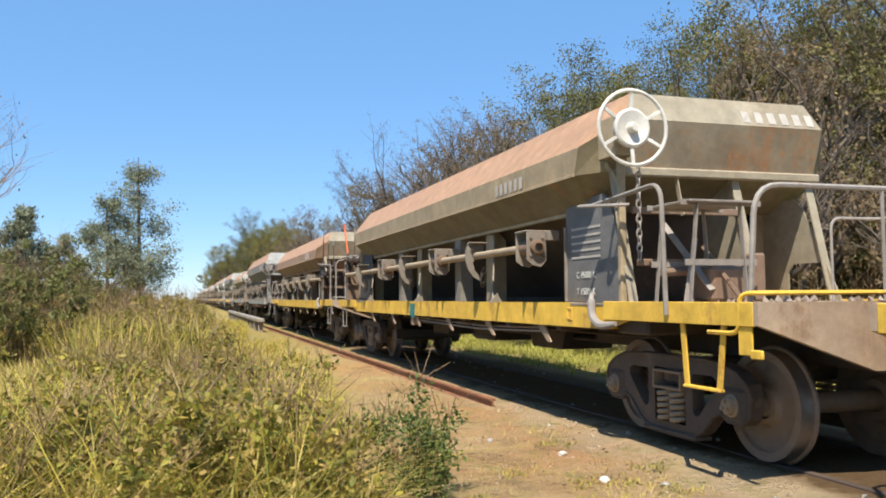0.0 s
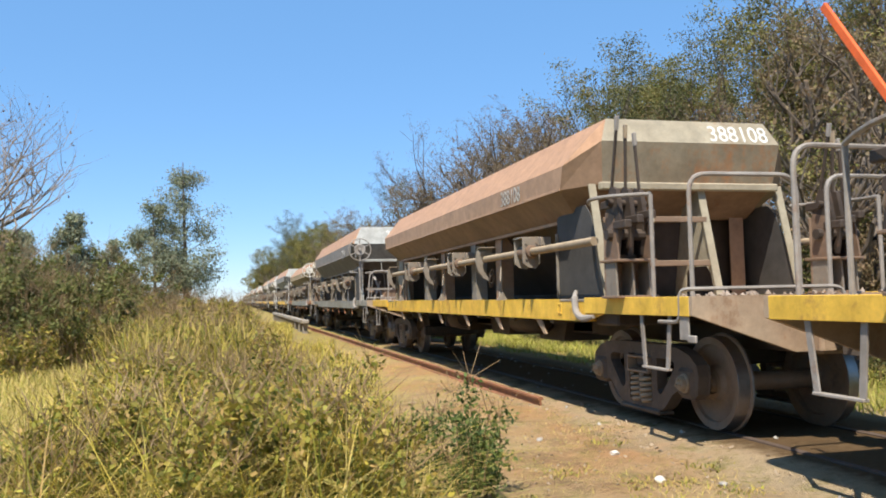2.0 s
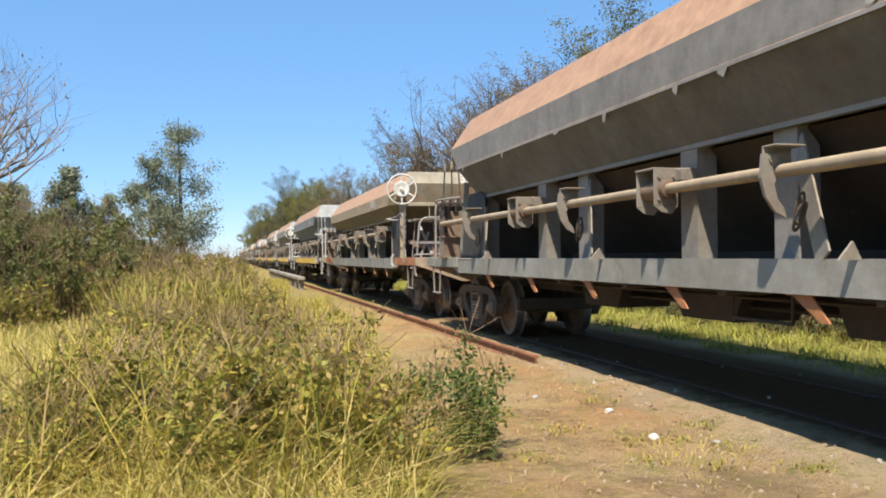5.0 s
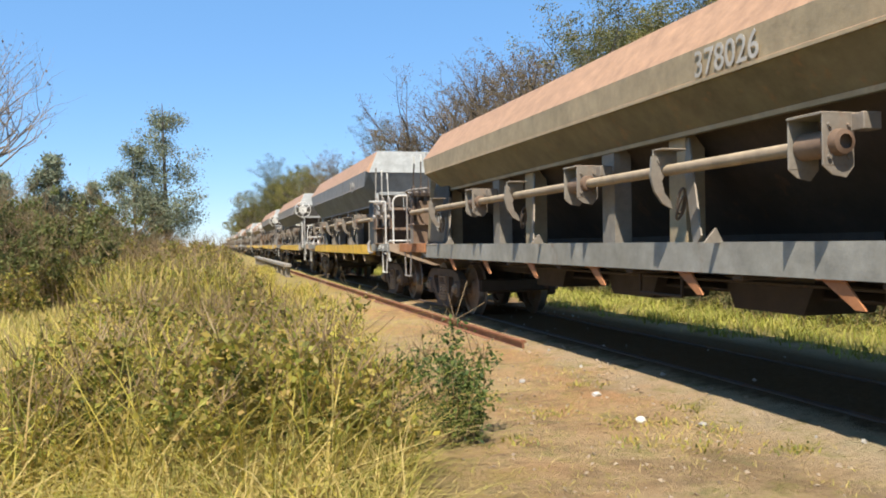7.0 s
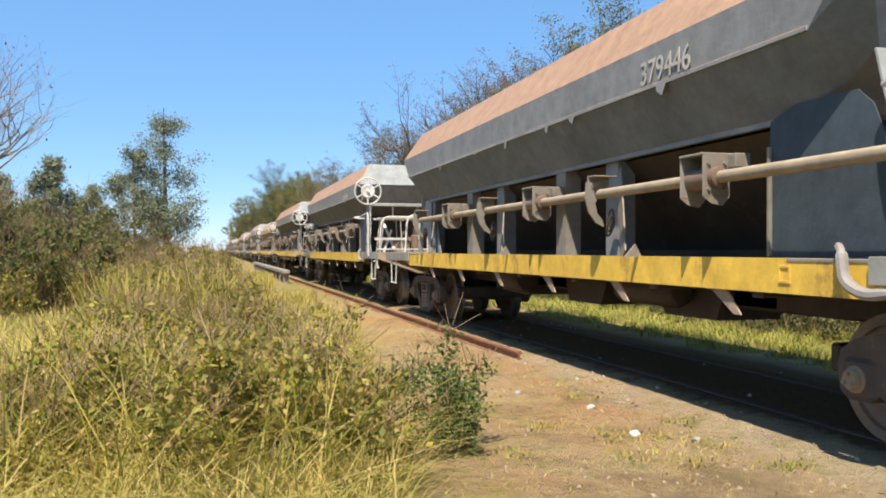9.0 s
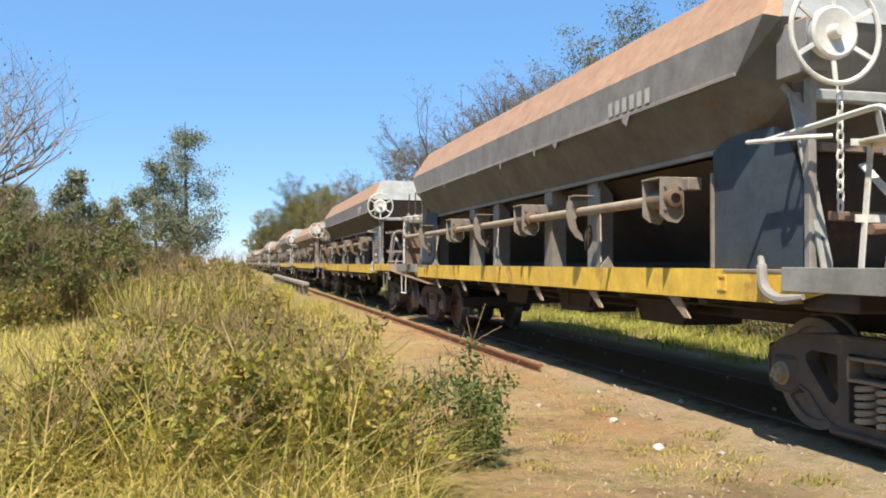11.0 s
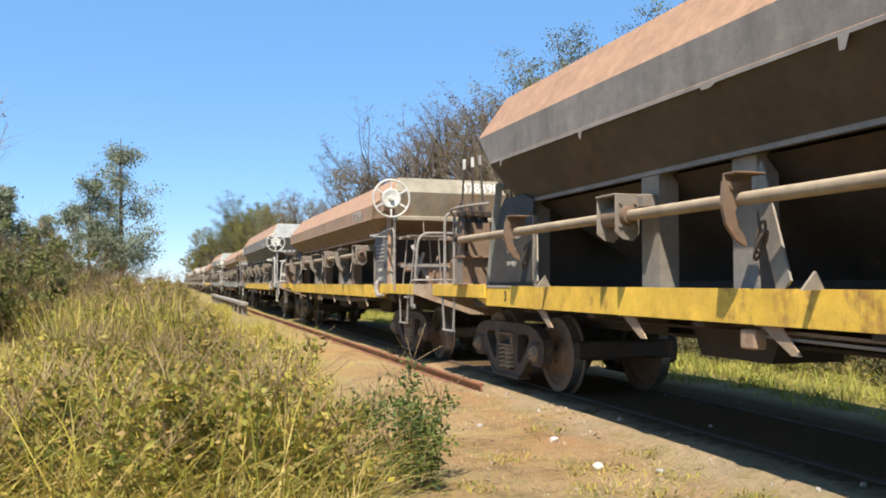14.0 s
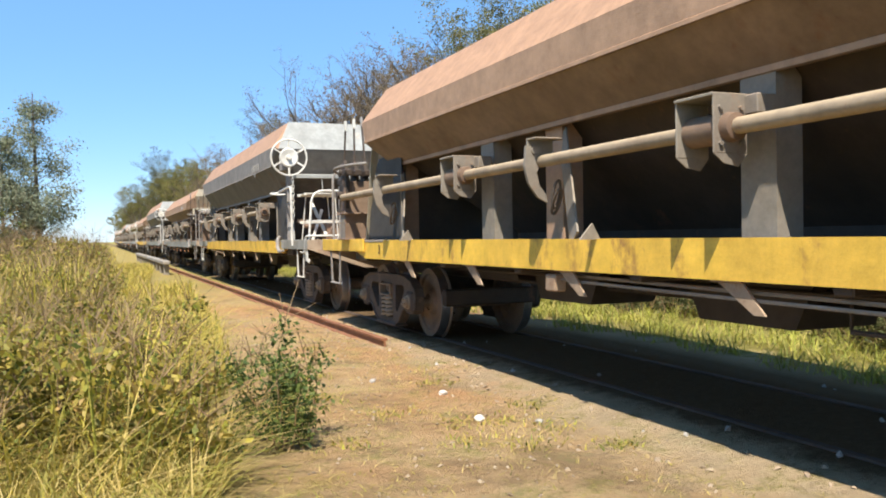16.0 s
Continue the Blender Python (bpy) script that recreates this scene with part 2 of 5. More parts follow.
def ground_material():
    m, n, l, b = material("earth_and_dry_grass", 0.95, 0, 0.1)
    co = n.new("ShaderNodeTexCoord").outputs["Object"]
    s = n.new("ShaderNodeSeparateXYZ")
    l.new(co, s.inputs[0])
    big, mid, fine = noise_tex(n, l, 0.35, 4, 0.6, co), noise_tex(n, l, 2.6, 8, 0.72, co), noise_tex(n, l, 22, 8, 0.8, co)
    earth = mix(n, l, ramp(n, l, mid, 0.35, 0.65), (0.37, 0.24, 0.122), (0.50, 0.355, 0.195))
    earth = mix(n, l, ramp(n, l, big, 0.42, 0.62), earth, (0.43, 0.235, 0.11))
    earth = mix(n, l, ramp(n, l, fine, 0.56, 0.8), earth, (0.25, 0.165, 0.095))
    patchy = noise_tex(n, l, 1.1, 9, 0.68, co)
    earth = mix(n, l, math_node(n, l, "MULTIPLY", ramp(n, l, patchy, 0.5, 0.62), 0.8), earth, (0.215, 0.145, 0.078))
    sprout = noise_tex(n, l, 1.9, 9, 0.75, co, (1, 0.8, 1))
    earth = mix(n, l, math_node(n, l, "MULTIPLY", ramp(n, l, sprout, 0.55, 0.66), 0.75), earth, (0.225, 0.215, 0.085))
    clod = noise_tex(n, l, 7.5, 9, 0.78, co)
    earth = mix(n, l, math_node(n, l, "MULTIPLY", ramp(n, l, clod, 0.52, 0.68), 0.7), earth, (0.19, 0.125, 0.068))
    earth = mix(n, l, math_node(n, l, "MULTIPLY", ramp(n, l, clod, 0.42, 0.30), 0.6), earth, (0.52, 0.41, 0.245))
    strip = math_node(n, l, "ADD", s.outputs[0], math_node(n, l, "MULTIPLY", math_node(n, l, "SUBTRACT", patchy, 0.5), 1.6))
    silt = math_node(n, l, "MULTIPLY", math_node(n, l, "MULTIPLY", ramp(n, l, strip, 3.2, 3.7), 0.6), ramp(n, l, s.outputs[1], 14.0, 9.0))
    earth = mix(n, l, silt, earth, mix(n, l, ramp(n, l, fine, 0.3, 0.7), (0.48, 0.385, 0.25), (0.39, 0.305, 0.195)))
    grass = mix(n, l, ramp(n, l, mid, 0.35, 0.65), (0.34, 0.27, 0.08), (0.21, 0.20, 0.05))
    grass = mix(n, l, ramp(n, l, fine, 0.45, 0.75), grass, (0.13, 0.10, 0.04))
    wob = math_node(n, l, "MULTIPLY", math_node(n, l, "SUBTRACT", mid, 0.5), 2.6)
    x = math_node(n, l, "ADD", s.outputs[0], wob)
    green = math_node(n, l, "MAXIMUM", ramp(n, l, x, 1.6, 0.6), ramp(n, l, x, 6.6, 7.2))
    far = ramp(n, l, s.outputs[1], 16, 26)
    tuft = math_node(n, l, "MULTIPLY", ramp(n, l, math_node(n, l, "ADD", mid, math_node(n, l, "MULTIPLY", fine, 0.4)), 0.72, 0.86), 0.7)
    fac = math_node(n, l, "MAXIMUM", math_node(n, l, "MAXIMUM", green, math_node(n, l, "MULTIPLY", far, 0.75)), tuft)
    # Strip of dark bed earth, deepened in colour by the train's painted shade.
    bed_shade = math_node(n, l, "MULTIPLY", ramp(n, l, math_node(n, l, "ADD", s.outputs[0], math_node(n, l, "MULTIPLY", wob, 0.3)), 3.9, 4.15), ramp(n, l, s.outputs[0], 6.6, 6.1))
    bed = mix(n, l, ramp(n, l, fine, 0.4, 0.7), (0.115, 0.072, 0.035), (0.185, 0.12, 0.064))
    l.new(mix(n, l, bed_shade, mix(n, l, fac, earth, grass), bed), b.inputs["Base Color"])
    bump(n, l, b, math_node(n, l, "ADD", fine, math_node(n, l, "MULTIPLY", mid, 3.0)), 0.9, 0.045)
    return m


M["ground"] = ground_material()


# ---- mesh helpers ----
class Geo:
    """Collects vertices and faces of one mesh."""

    def __init__(self):
        self.v, self.f = [], []

    def add(self, vs, fs):
        k = len(self.v)
        self.v += [tuple(p) for p in vs]
        self.f += [tuple(i + k for i in q) for q in fs]
        return self

    def box(self, x0, x1, y0, y1, z0, z1, c=0.008, m=None):
        """A box with chamfered edges."""
        c = min(c, (x1 - x0) * 0.3, (y1 - y0) * 0.3, (z1 - z0) * 0.3)
        lo, hi = (x0, y0, z0), (x1, y1, z1)
        vs, idx = [], {}
        for sx in (0, 1):
            for sy in (0, 1):
                for sz in (0, 1):
                    s = (sx, sy, sz)
                    for a in range(3):
                        p = [(hi[i] if s[i] else lo[i]) if i == a else ((hi[i] - c) if s[i] else (lo[i] + c)) for i in range(3)]
                        idx[s, a] = len(vs)
                        vs.append(Vector(p))
        fs = []
        for a in range(3):
            b1, c1 = (a + 1) % 3, (a + 2) % 3
            for s in (0, 1):
                q = []
                for u, w in ((0, 0), (1, 0), (1, 1), (0, 1)):
                    k = [0, 0, 0]
                    k[a], k[b1], k[c1] = s, u, w
                    q.append(idx[tuple(k), a])
                fs.append(tuple(q if s else q[::-1]))
            for u in (0, 1):
                for w in (0, 1):
                    k0, k1 = [0, 0, 0], [0, 0, 0]
                    k0[b1] = k1[b1] = u
                    k0[c1] = k1[c1] = w
                    k1[a] = 1
                    q = (idx[tuple(k0), b1], idx[tuple(k1), b1], idx[tuple(k1), c1], idx[tuple(k0), c1])
                    fs.append(q if u == w else q[::-1])
        for s in ((a, b, d) for a in (0, 1) for b in (0, 1) for d in (0, 1)):
            q = tuple(idx[s, a] for a in range(3))
            fs.append(q if sum(s) % 2 else q[::-1])
        if m is not None:
            vs = [m @ p for p in vs]
        return self.add(vs, fs)

    def bar(self, a, b, w, h, side=(0, 0, 1)):
        """A flat bar from a to b; w across, h along side."""
        a, b = Vector(a), Vector(b)
        d = (b - a).normalized()
        s = Vector(side)
        s = (s - d * s.dot(d)).normalized()
        t = d.cross(s)
        m = Matrix((t, d, s)).transposed().to_4x4()
        m.translation = a
        return self.box(-w / 2, w / 2, 0, (b - a).length, -h / 2, h / 2, min(w, h) * 0.12, m)

    def tube(self, pts, r, n=8, closed=False, caps=True):
        pts = [Vector(p) for p in pts]
        rs = r if isinstance(r, (list, tuple)) else [r] * len(pts)
        k, vs, fs = len(pts), [], []
        ref = None
        for i, p in enumerate(pts):
            d = (pts[(i + 1) % k] - pts[i - 1]) if closed else (pts[min(i + 1, k - 1)] - pts[max(i - 1, 0)])
            d = d.normalized() if d.length > 1e-9 else Vector((0, 0, 1))
            if ref is None:
                ref = d.orthogonal().normalized()
            ref = (ref - d * ref.dot(d)).normalized()
            t = d.cross(ref)
            vs += [p + (ref * math.cos(6.28319 * j / n) + t * math.sin(6.28319 * j / n)) * rs[i] for j in range(n)]
        for i in range(k if closed else k - 1):
            for j in range(n):
                a, b = i * n, ((i + 1) % k) * n
                fs.append((a + j, a + (j + 1) % n, b + (j + 1) % n, b + j))
        if caps and not closed:
            fs += [tuple(range(n))[::-1], tuple((k - 1) * n + j for j in range(n))]
        return self.add(vs, fs)

    def lathe(self, prof, centre, axis="x", n=32):
        """Turns a profile of (radius, along) round an axis."""
        vs, fs, k = [], [], len(prof)
        for j in range(n):
            c, s = math.cos(6.28319 * j / n), math.sin(6.28319 * j / n)
            for r, a in prof:
                p = {"x": (a, r * c, r * s), "y": (r * c, a, r * s), "z": (r * c, r * s, a)}[axis]
                vs.append(Vector(centre) + Vector(p))
        for j in range(n):
            for i in range(k - 1):
                a, b = j * k, ((j + 1) % n) * k
                fs.append((a + i, a + i + 1, b + i + 1, b + i))
        return self.add(vs, fs)

    def prism(self, poly, axis, a0, a1):
        """A polygon pushed along an axis. poly in the other two coordinates, in order."""
        k = len(poly)
        at = {"x": lambda p, a: (a, p[0], p[1]), "y": lambda p, a: (p[0], a, p[1]), "z": lambda p, a: (p[0], p[1], a)}[axis]
        vs = [at(p, a0) for p in poly] + [at(p, a1) for p in poly]
        fs = [tuple(range(k))[::-1], tuple(range(k, 2 * k))] + [(i, (i + 1) % k, k + (i + 1) % k, k + i) for i in range(k)]
        return self.add(vs, fs)

    def plate(self, outline, holes, a0, a1):
        """A flat casting across the x axis, with openings; outline and holes in y and z."""
        loops = [outline] + holes
        flat = [p for q in loops for p in q]
        k = len(flat)
        tris = tessellate_polygon([[Vector((p[0], p[1], 0)) for p in q] for q in loops])
        vs = [(a0, *p) for p in flat] + [(a1, *p) for p in flat]
        fs = [tuple(t) for t in tris] + [tuple(i + k for i in t)[::-1] for t in tris]
        at = 0
        for q in loops:
            m = len(q)
            fs += [(at + i, at + (i + 1) % m, k + at + (i + 1) % m, k + at + i) for i in range(m)]
            at += m
        return self.add(vs, fs)

    def mesh(self, name, mat, smooth=False):
        me = bpy.data.meshes.new(name)
        me.from_pydata(self.v, [], self.f)
        bm = bmesh.new()
        bm.from_mesh(me)
        bmesh.ops.recalc_face_normals(bm, faces=bm.faces)
        bm.to_mesh(me)
        bm.free()
        me.materials.append(mat)
        if smooth:
            me.shade_smooth()
            me.set_sharp_from_angle(angle=radians(35))
        return me


MESHES = {}


def shared(key, mat, build, smooth=False):
    """One mesh for each shape and material."""
    if (key, mat) not in MESHES:
        MESHES[key, mat] = build().mesh(key, M[mat], smooth)
    return MESHES[key, mat]


def part(name, me, parent, label="", m=None):
    ob = new(name, me)
    ob.parent = parent
    if m is not None:
        ob.matrix_basis = m
    return tagged(ob, label) if label else ob


def rounded(pts, r=0.1, k=4):
    """A path with its corners rounded."""
    pts = [Vector(p) for p in pts]
    out = [pts[0]]
    for a, b, c in zip(pts, pts[1:], pts[2:]):
        d0, d1 = (a - b), (c - b)
        s = min(r, d0.length * 0.45, d1.length * 0.45)
        p, q = b + d0.normalized() * s, b + d1.normalized() * s
        for i in range(k + 1):
            t = i / k
            out.append(p * (1 - t) ** 2 + b * 2 * t * (1 - t) + q * t ** 2)
    return out + [pts[-1]]


def quads(name, v, per, mat):
    """A mesh of many separate polygons with the same count of corners, from an array."""
    v = np.asarray(v, dtype=np.float32).reshape(-1, 3)
    me = bpy.data.meshes.new(name)
    nf = len(v) // per
    me.vertices.add(len(v))
    me.vertices.foreach_set("co", v.ravel())
    me.loops.add(len(v))
    me.loops.foreach_set("vertex_index", np.arange(len(v), dtype=np.int32))
    me.polygons.add(nf)
    me.polygons.foreach_set("loop_start", np.arange(0, len(v), per, dtype=np.int32))
    me.polygons.foreach_set("loop_total", np.full(nf, per, dtype=np.int32))
    me.update()
    me.validate()
    me.materials.append(M[mat])
    return me


# ---- setting: ground, track ----
TRACK_X, HALF_GAUGE = 4.8, 0.5
GROUND_Z = -0.09


def ground_height(x, y):
    n = noise.noise(Vector((x * 0.35, y * 0.35, 0.3))) * 0.05 + noise.noise(Vector((x * 1.7, y * 1.7, 4.0))) * 0.015
    side = min(1.0, abs(x - TRACK_X) / 1.6)
    bed = 0.07 * max(0.0, min(1.0, (1.2 - abs(x - TRACK_X)) / 0.5))
    drop = max(0.0, min(1.0, (-x - 2.5) / 6)) * 0.5
    return GROUND_Z + n * side - drop + bed


def build_ground():
    xs = np.concatenate([[-1500, -600, -250, -120, -60, -35, -22, -15], np.arange(-11, 11.01, 0.22), [14, 18, 25, 40, 70, 140, 300, 700, 1500]])
    ys = np.concatenate([[-300, -120, -50, -25, -12, -6], np.arange(-3, 20.01, 0.22), np.arange(21, 60, 1.5), [65, 75, 90, 120, 170, 250, 400, 800, 1600, 3000]])
    g = Geo()
    for y in ys:
        for x in xs:
            g.v.append((float(x), float(y), ground_height(float(x), float(y))))
    w = len(xs)
    g.f = [(j * w + i, j * w + i + 1, (j + 1) * w + i + 1, (j + 1) * w + i) for j in range(len(ys) - 1) for i in range(w - 1)]
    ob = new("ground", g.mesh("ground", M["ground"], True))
    return tagged(ob, "sandy earth with dry grass beside the railway", "ground", kind="structure")


ground = build_ground()

RAIL = [(-0.06, -0.125), (0.06, -0.125), (0.06, -0.112), (0.012, -0.10), (0.010, -0.035), (0.034, -0.028), (0.034, -0.004), (0.026, 0), (-0.026, 0), (-0.034, -0.004), (-0.034, -0.028), (-0.010, -0.035), (-0.012, -0.10), (-0.06, -0.112)]


def build_track():
    track = tagged(new("railway_track"), "single railway track of worn steel rails sunk in dark earth", "railway track", kind="structure")
    for s in (-1, 1):
        x = TRACK_X + s * (HALF_GAUGE + 0.034)
        part("rail", Geo().prism([(x + a, b - 0.002) for a, b in RAIL], "y", -60, 420).mesh("rail", M["rail_shaded"]), track)
    rng = random.Random(4)
    g = Geo()
    for i in range(130):
        y, x = rng.uniform(0, 45), TRACK_X + rng.uniform(-1.25, 1.3)
        r = rng.uniform(0.012, 0.032)
        m = pose(x, y, ground_height(x, y) + r * 0.35, rng.uniform(0, 360), rng.uniform(0, 360), 0)
        g.add([m @ Vector(p) for p in ((r, 0, 0), (-r, 0.2 * r, 0), (0, r, 0.1 * r), (0, -r, 0), (0, 0, 0.7 * r), (0, 0, -0.7 * r))],
              [(0, 2, 4), (2, 1, 4), (1, 3, 4), (3, 0, 4), (2, 0, 5), (1, 2, 5), (3, 1, 5), (0, 3, 5)])
    tagged(new("ballast", g.mesh("ballast", M["stone"])), "scattered grey ballast stones along the track", "ballast", kind="stuff")


build_track()


def build_old_rail():
    g = Geo().prism([(a * 1.05, b + 0.125) for a, b in RAIL], "y", 0, 40)
    ob = new("old_rail", g.mesh("old_rail", M["rail"]))
    ob.matrix_basis = pose(3.57, 9.45, -0.10, 0, 0, 0.3)
    tagged(ob, "rusty old rail lying on the earth along the track", "rail")


build_old_rail()


def build_parapet():
    p = tagged(new("low_parapet"), "low weathered concrete parapet on short posts beside the track", "parapet")
    p.matrix_basis = pose(2.86, 34.0, GROUND_Z - 0.03)
    part("rail_beam", Geo().box(-0.14, 0.14, 0, 26.0, 0.42, 0.56, 0.02).mesh("rail_beam", M["concrete"]), p)
    me = Geo().box(-0.10, 0.10, -0.13, 0.13, 0, 0.417, 0.015).mesh("post", M["concrete"])
    for i in range(12):
        part("post", me, p, m=pose(0, 0.3 + i * 2.3, 0))


build_parapet()


# ---- the train ----
SPEED, PITCH = 7.7, 16.42
FIRST_CENTRE = 12.70
R_WHEEL, AXLE = 0.42, 0.885
# Two patterns of hopper, a high one and a low one with bevelled corners. Corner points in one quarter: top, end fold, side fold, end foot, side foot, lower edge.
FORMS = {
    "high": dict(top=(1.07, 5.48, 3.385), end=(1.32, 5.74, 2.865), side=(1.375, 5.62, 2.915), foot=(1.10, 5.56, 2.42), band=(1.36, 5.28, 2.575), low=(1.07, 5.05, 2.13)),
    "low": dict(top=(0.95, 5.62, 3.095), end=(1.06, 5.74, 2.835), side=(1.355, 5.38, 2.625), foot=(1.02, 5.64, 2.40), band=(1.35, 5.28, 2.375), low=(1.07, 5.05, 2.09)),
}


def quarter(p, sx, sy):
    return (p[0] * sx, p[1] * sy, p[2])


def hopper_body(form):
    """The hopper's shell: hood, upright band, bevelled corners and inward lower sheets."""
    f, g = FORMS[form], Geo()
    signs = ((-1, -1), (1, -1), (1, 1), (-1, 1))
    keys = ("top", "end", "side", "foot", "band", "low")
    vs = [quarter(f[k], *s) for s in signs for k in keys]
    at = {(j, k): j * 6 + i for j in range(4) for i, k in enumerate(keys)}
    fs = [tuple(at[j, "top"] for j in range(4)), tuple(at[j, "low"] for j in (3, 2, 1, 0))]
    for j in range(4):
        n = (j + 1) % 4
        if j % 2 == 0:
            for a, b in (("top", "end"), ("end", "foot"), ("foot", "low")):
                fs.append((at[j, a], at[n, a], at[n, b], at[j, b]))
        else:
            for a, b in (("top", "side"), ("side", "band"), ("band", "low")):
                fs.append((at[j, a], at[n, a], at[n, b], at[j, b]))
        fs += [(at[j, "top"], at[j, "end"], at[j, "side"]), (at[j, "end"], at[j, "foot"], at[j, "band"], at[j, "side"]), (at[j, "foot"], at[j, "low"], at[j, "band"])]
    return g.add(vs, fs)


def chute():
    """The steep lower sheets that close in under the hopper, and the gate below them."""
    g = Geo()
    v = []
    for x, y, z in ((0.95, 4.84, 2.10), (0.22, 3.5, 1.25), (0.22, 3.5, 0.75)):
        v += [(-x, -y, z), (x, -y, z), (x, y, z), (-x, y, z)]
    g.add(v, [(i * 4 + j, i * 4 + (j + 1) % 4, i * 4 + 4 + (j + 1) % 4, i * 4 + 4 + j) for i in range(2) for j in range(4)] + [(11, 10, 9, 8), (0, 1, 2, 3)])
    return g


def end_panel(form, a, b):
    """A thin plate that covers one sheet of the hopper's end, from the fold a to the fold b."""
    f = FORMS[form]
    (xa, ya, za), (xb, yb, zb) = f[a], f[b]
    d = Vector((0, yb - ya, zb - za)).normalized()
    q = [Vector((-xa, -ya, za)), Vector((xa, -ya, za)), Vector((xb, -yb, zb)), Vector((-xb, -yb, zb))]
    o = Vector((0, -abs(d.z), abs(d.y) if a == "top" else -abs(d.y))) * 0.007
    v = [p + o for p in q] + [p + o * 0.15 for p in q]
    return Geo().add(v, [(0, 1, 2, 3), (7, 6, 5, 4), (0, 4, 5, 1), (1, 5, 6, 2), (2, 6, 7, 3), (3, 7, 4, 0)])


def side_strip(form):
    """The folded seam along the lower edge of the band."""
    x, y, z = FORMS[form]["band"]
    return Geo().box(-x - 0.012, -x + 0.012, -y, y, z - 0.012, z + 0.02, 0.004)


def gusset():
    """An upright end plate in the wagon's length, with a rounded opening near the foot."""
    o = [(-5.47, 2.40), (-5.78, 1.2), (-4.88, 1.2), (-5.15, 2.40)]
    hole = [(-5.70, 1.2), (-5.64, 1.44), (-5.56, 1.52), (-5.22, 1.52), (-5.14, 1.45), (-5.12, 1.2)]
    return Geo().prism([o[0], o[1], *hole, o[2], o[3]], "x", -0.008, 0.008)


def gusset_edge():
    return Geo().bar((0, -5.475, 2.40), (0, -5.795, 1.2), 0.085, 0.02, (0, 1, 0.4))


def side_plate_cut():
    return Geo().prism([(-5.90, 1.2), (-5.80, 1.2), (-5.73, 1.48), (-5.66, 1.56), (-5.28, 1.56), (-5.20, 1.48), (-5.20, 1.2), (-4.3, 1.2), (-4.75, 2.2), (-5.3, 2.2), (-5.42, 2.1)], "x", -0.006, 0.006)


def side_plate():
    return Geo().prism([(-5.85, 1.2), (-4.50, 1.2), (-4.50, 2.12), (-4.75, 2.2), (-5.3, 2.2), (-5.42, 2.1)], "x", -0.006, 0.006)


def plate_post():
    """The upright flange where the side plate begins."""
    return Geo().box(-0.03, 0.012, -4.52, -4.49, 1.2, 1.95, 0.004)


def rope_hook():
    """A heavy curved cast hook at the sill's end."""
    return Geo().tube(rounded([(-1.26, -5.42, 1.27), (-1.31, -5.50, 1.24), (-1.32, -5.53, 1.06), (-1.31, -5.68, 0.99), (-1.29, -5.90, 1.02)], 0.08, 4), [0.024] * 4 + [0.036] * 12 + [0.02] * 1, 8)


def tag_holder():
    return Geo().box(-1.258, -1.251, -4.99, -4.87, 1.03, 1.05, 0.002).box(-1.258, -1.251, -4.99, -4.97, 1.05, 1.13, 0.002).box(-1.258, -1.251, -4.89, -4.87, 1.05, 1.13, 0.002).box(-1.258, -1.251, -4.99, -4.87, 1.13, 1.15, 0.002)


def faint_row():
    return Geo().box(-0.30, 0.30, 0, 0.022, 0, 0.002, 0.0005)


def pipe_box():
    """A bearing box of folded plates round the pipe: local origin at the pipe."""
    g = Geo()
    g.box(-0.13, 0.13, 0.16, 0.175, -0.16, 0.2, 0.004)
    g.box(-0.13, 0.13, -0.19, -0.175, -0.16, 0.2, 0.004)
    g.box(-0.14, 0.26, -0.19, 0.175, 0.19, 0.21, 0.004)
    g.box(0.11, 0.26, -0.30, -0.17, 0.08, 0.2, 0.006)
    g.prism([(-0.13, -0.16), (0.13, -0.16), (0.06, -0.24), (-0.05, -0.22)], "y", -0.19, -0.178)
    g.prism([(-0.13, -0.16), (0.13, -0.16), (0.06, -0.24), (-0.05, -0.22)], "y", 0.163, 0.175)
    for z in (-0.1, 0.12):
        for x in (-0.08, 0.08):
            g.lathe([(0.0, -0.207), (0.016, -0.207), (0.016, -0.19)], (x, 0, z), "y", 6)
    return g


def pipe_collar():
    return Geo().lathe([(0.052, -0.26), (0.085, -0.25), (0.095, -0.2), (0.1, 0.15), (0.052, 0.16)], (0, 0, 0), "y", 14)


def hook():
    """A locking hook on the pipe with its bracket and link."""
    g = Geo()
    g.box(-0.12, 0.14, -0.012, 0.012, 0.02, 0.2, 0.004)
    g.box(-0.12, 0.16, -0.16, 0.012, 0.19, 0.205, 0.004)
    outer = [(-0.15, 0.14), (-0.17, -0.05), (-0.13, -0.2), (-0.04, -0.32), (0.06, -0.37)]
    inner = [(0.05, -0.3), (-0.02, -0.22), (-0.05, -0.1), (0.02, 0.02), (0.02, 0.14)]
    g.prism(outer + inner, "y", -0.05, -0.015)
    g.lathe([(0.0, -0.065), (0.035, -0.065), (0.035, 0.02)], (-0.07, 0, 0.1), "y", 10)
    return g


def link():
    pts = [Vector((0.06 + 0.035 * math.cos(a), -0.2 - 0.04 * math.sin(a), -0.3 + 0.12 * math.sin(a))) for a in np.linspace(0, 6.28319, 17)[:-1]]
    return Geo().tube(pts, 0.013, 6, True)


def stay():
    g = Geo()
    g.bar((0.34, 0.22, 0.2), (0.10, -0.32, -0.61), 0.19, 0.016, (1, 0, 0.3))
    g.prism([(-0.04, -0.61), (0.12, -0.61), (0.06, -0.5)], "y", -0.62, -0.60)
    return g


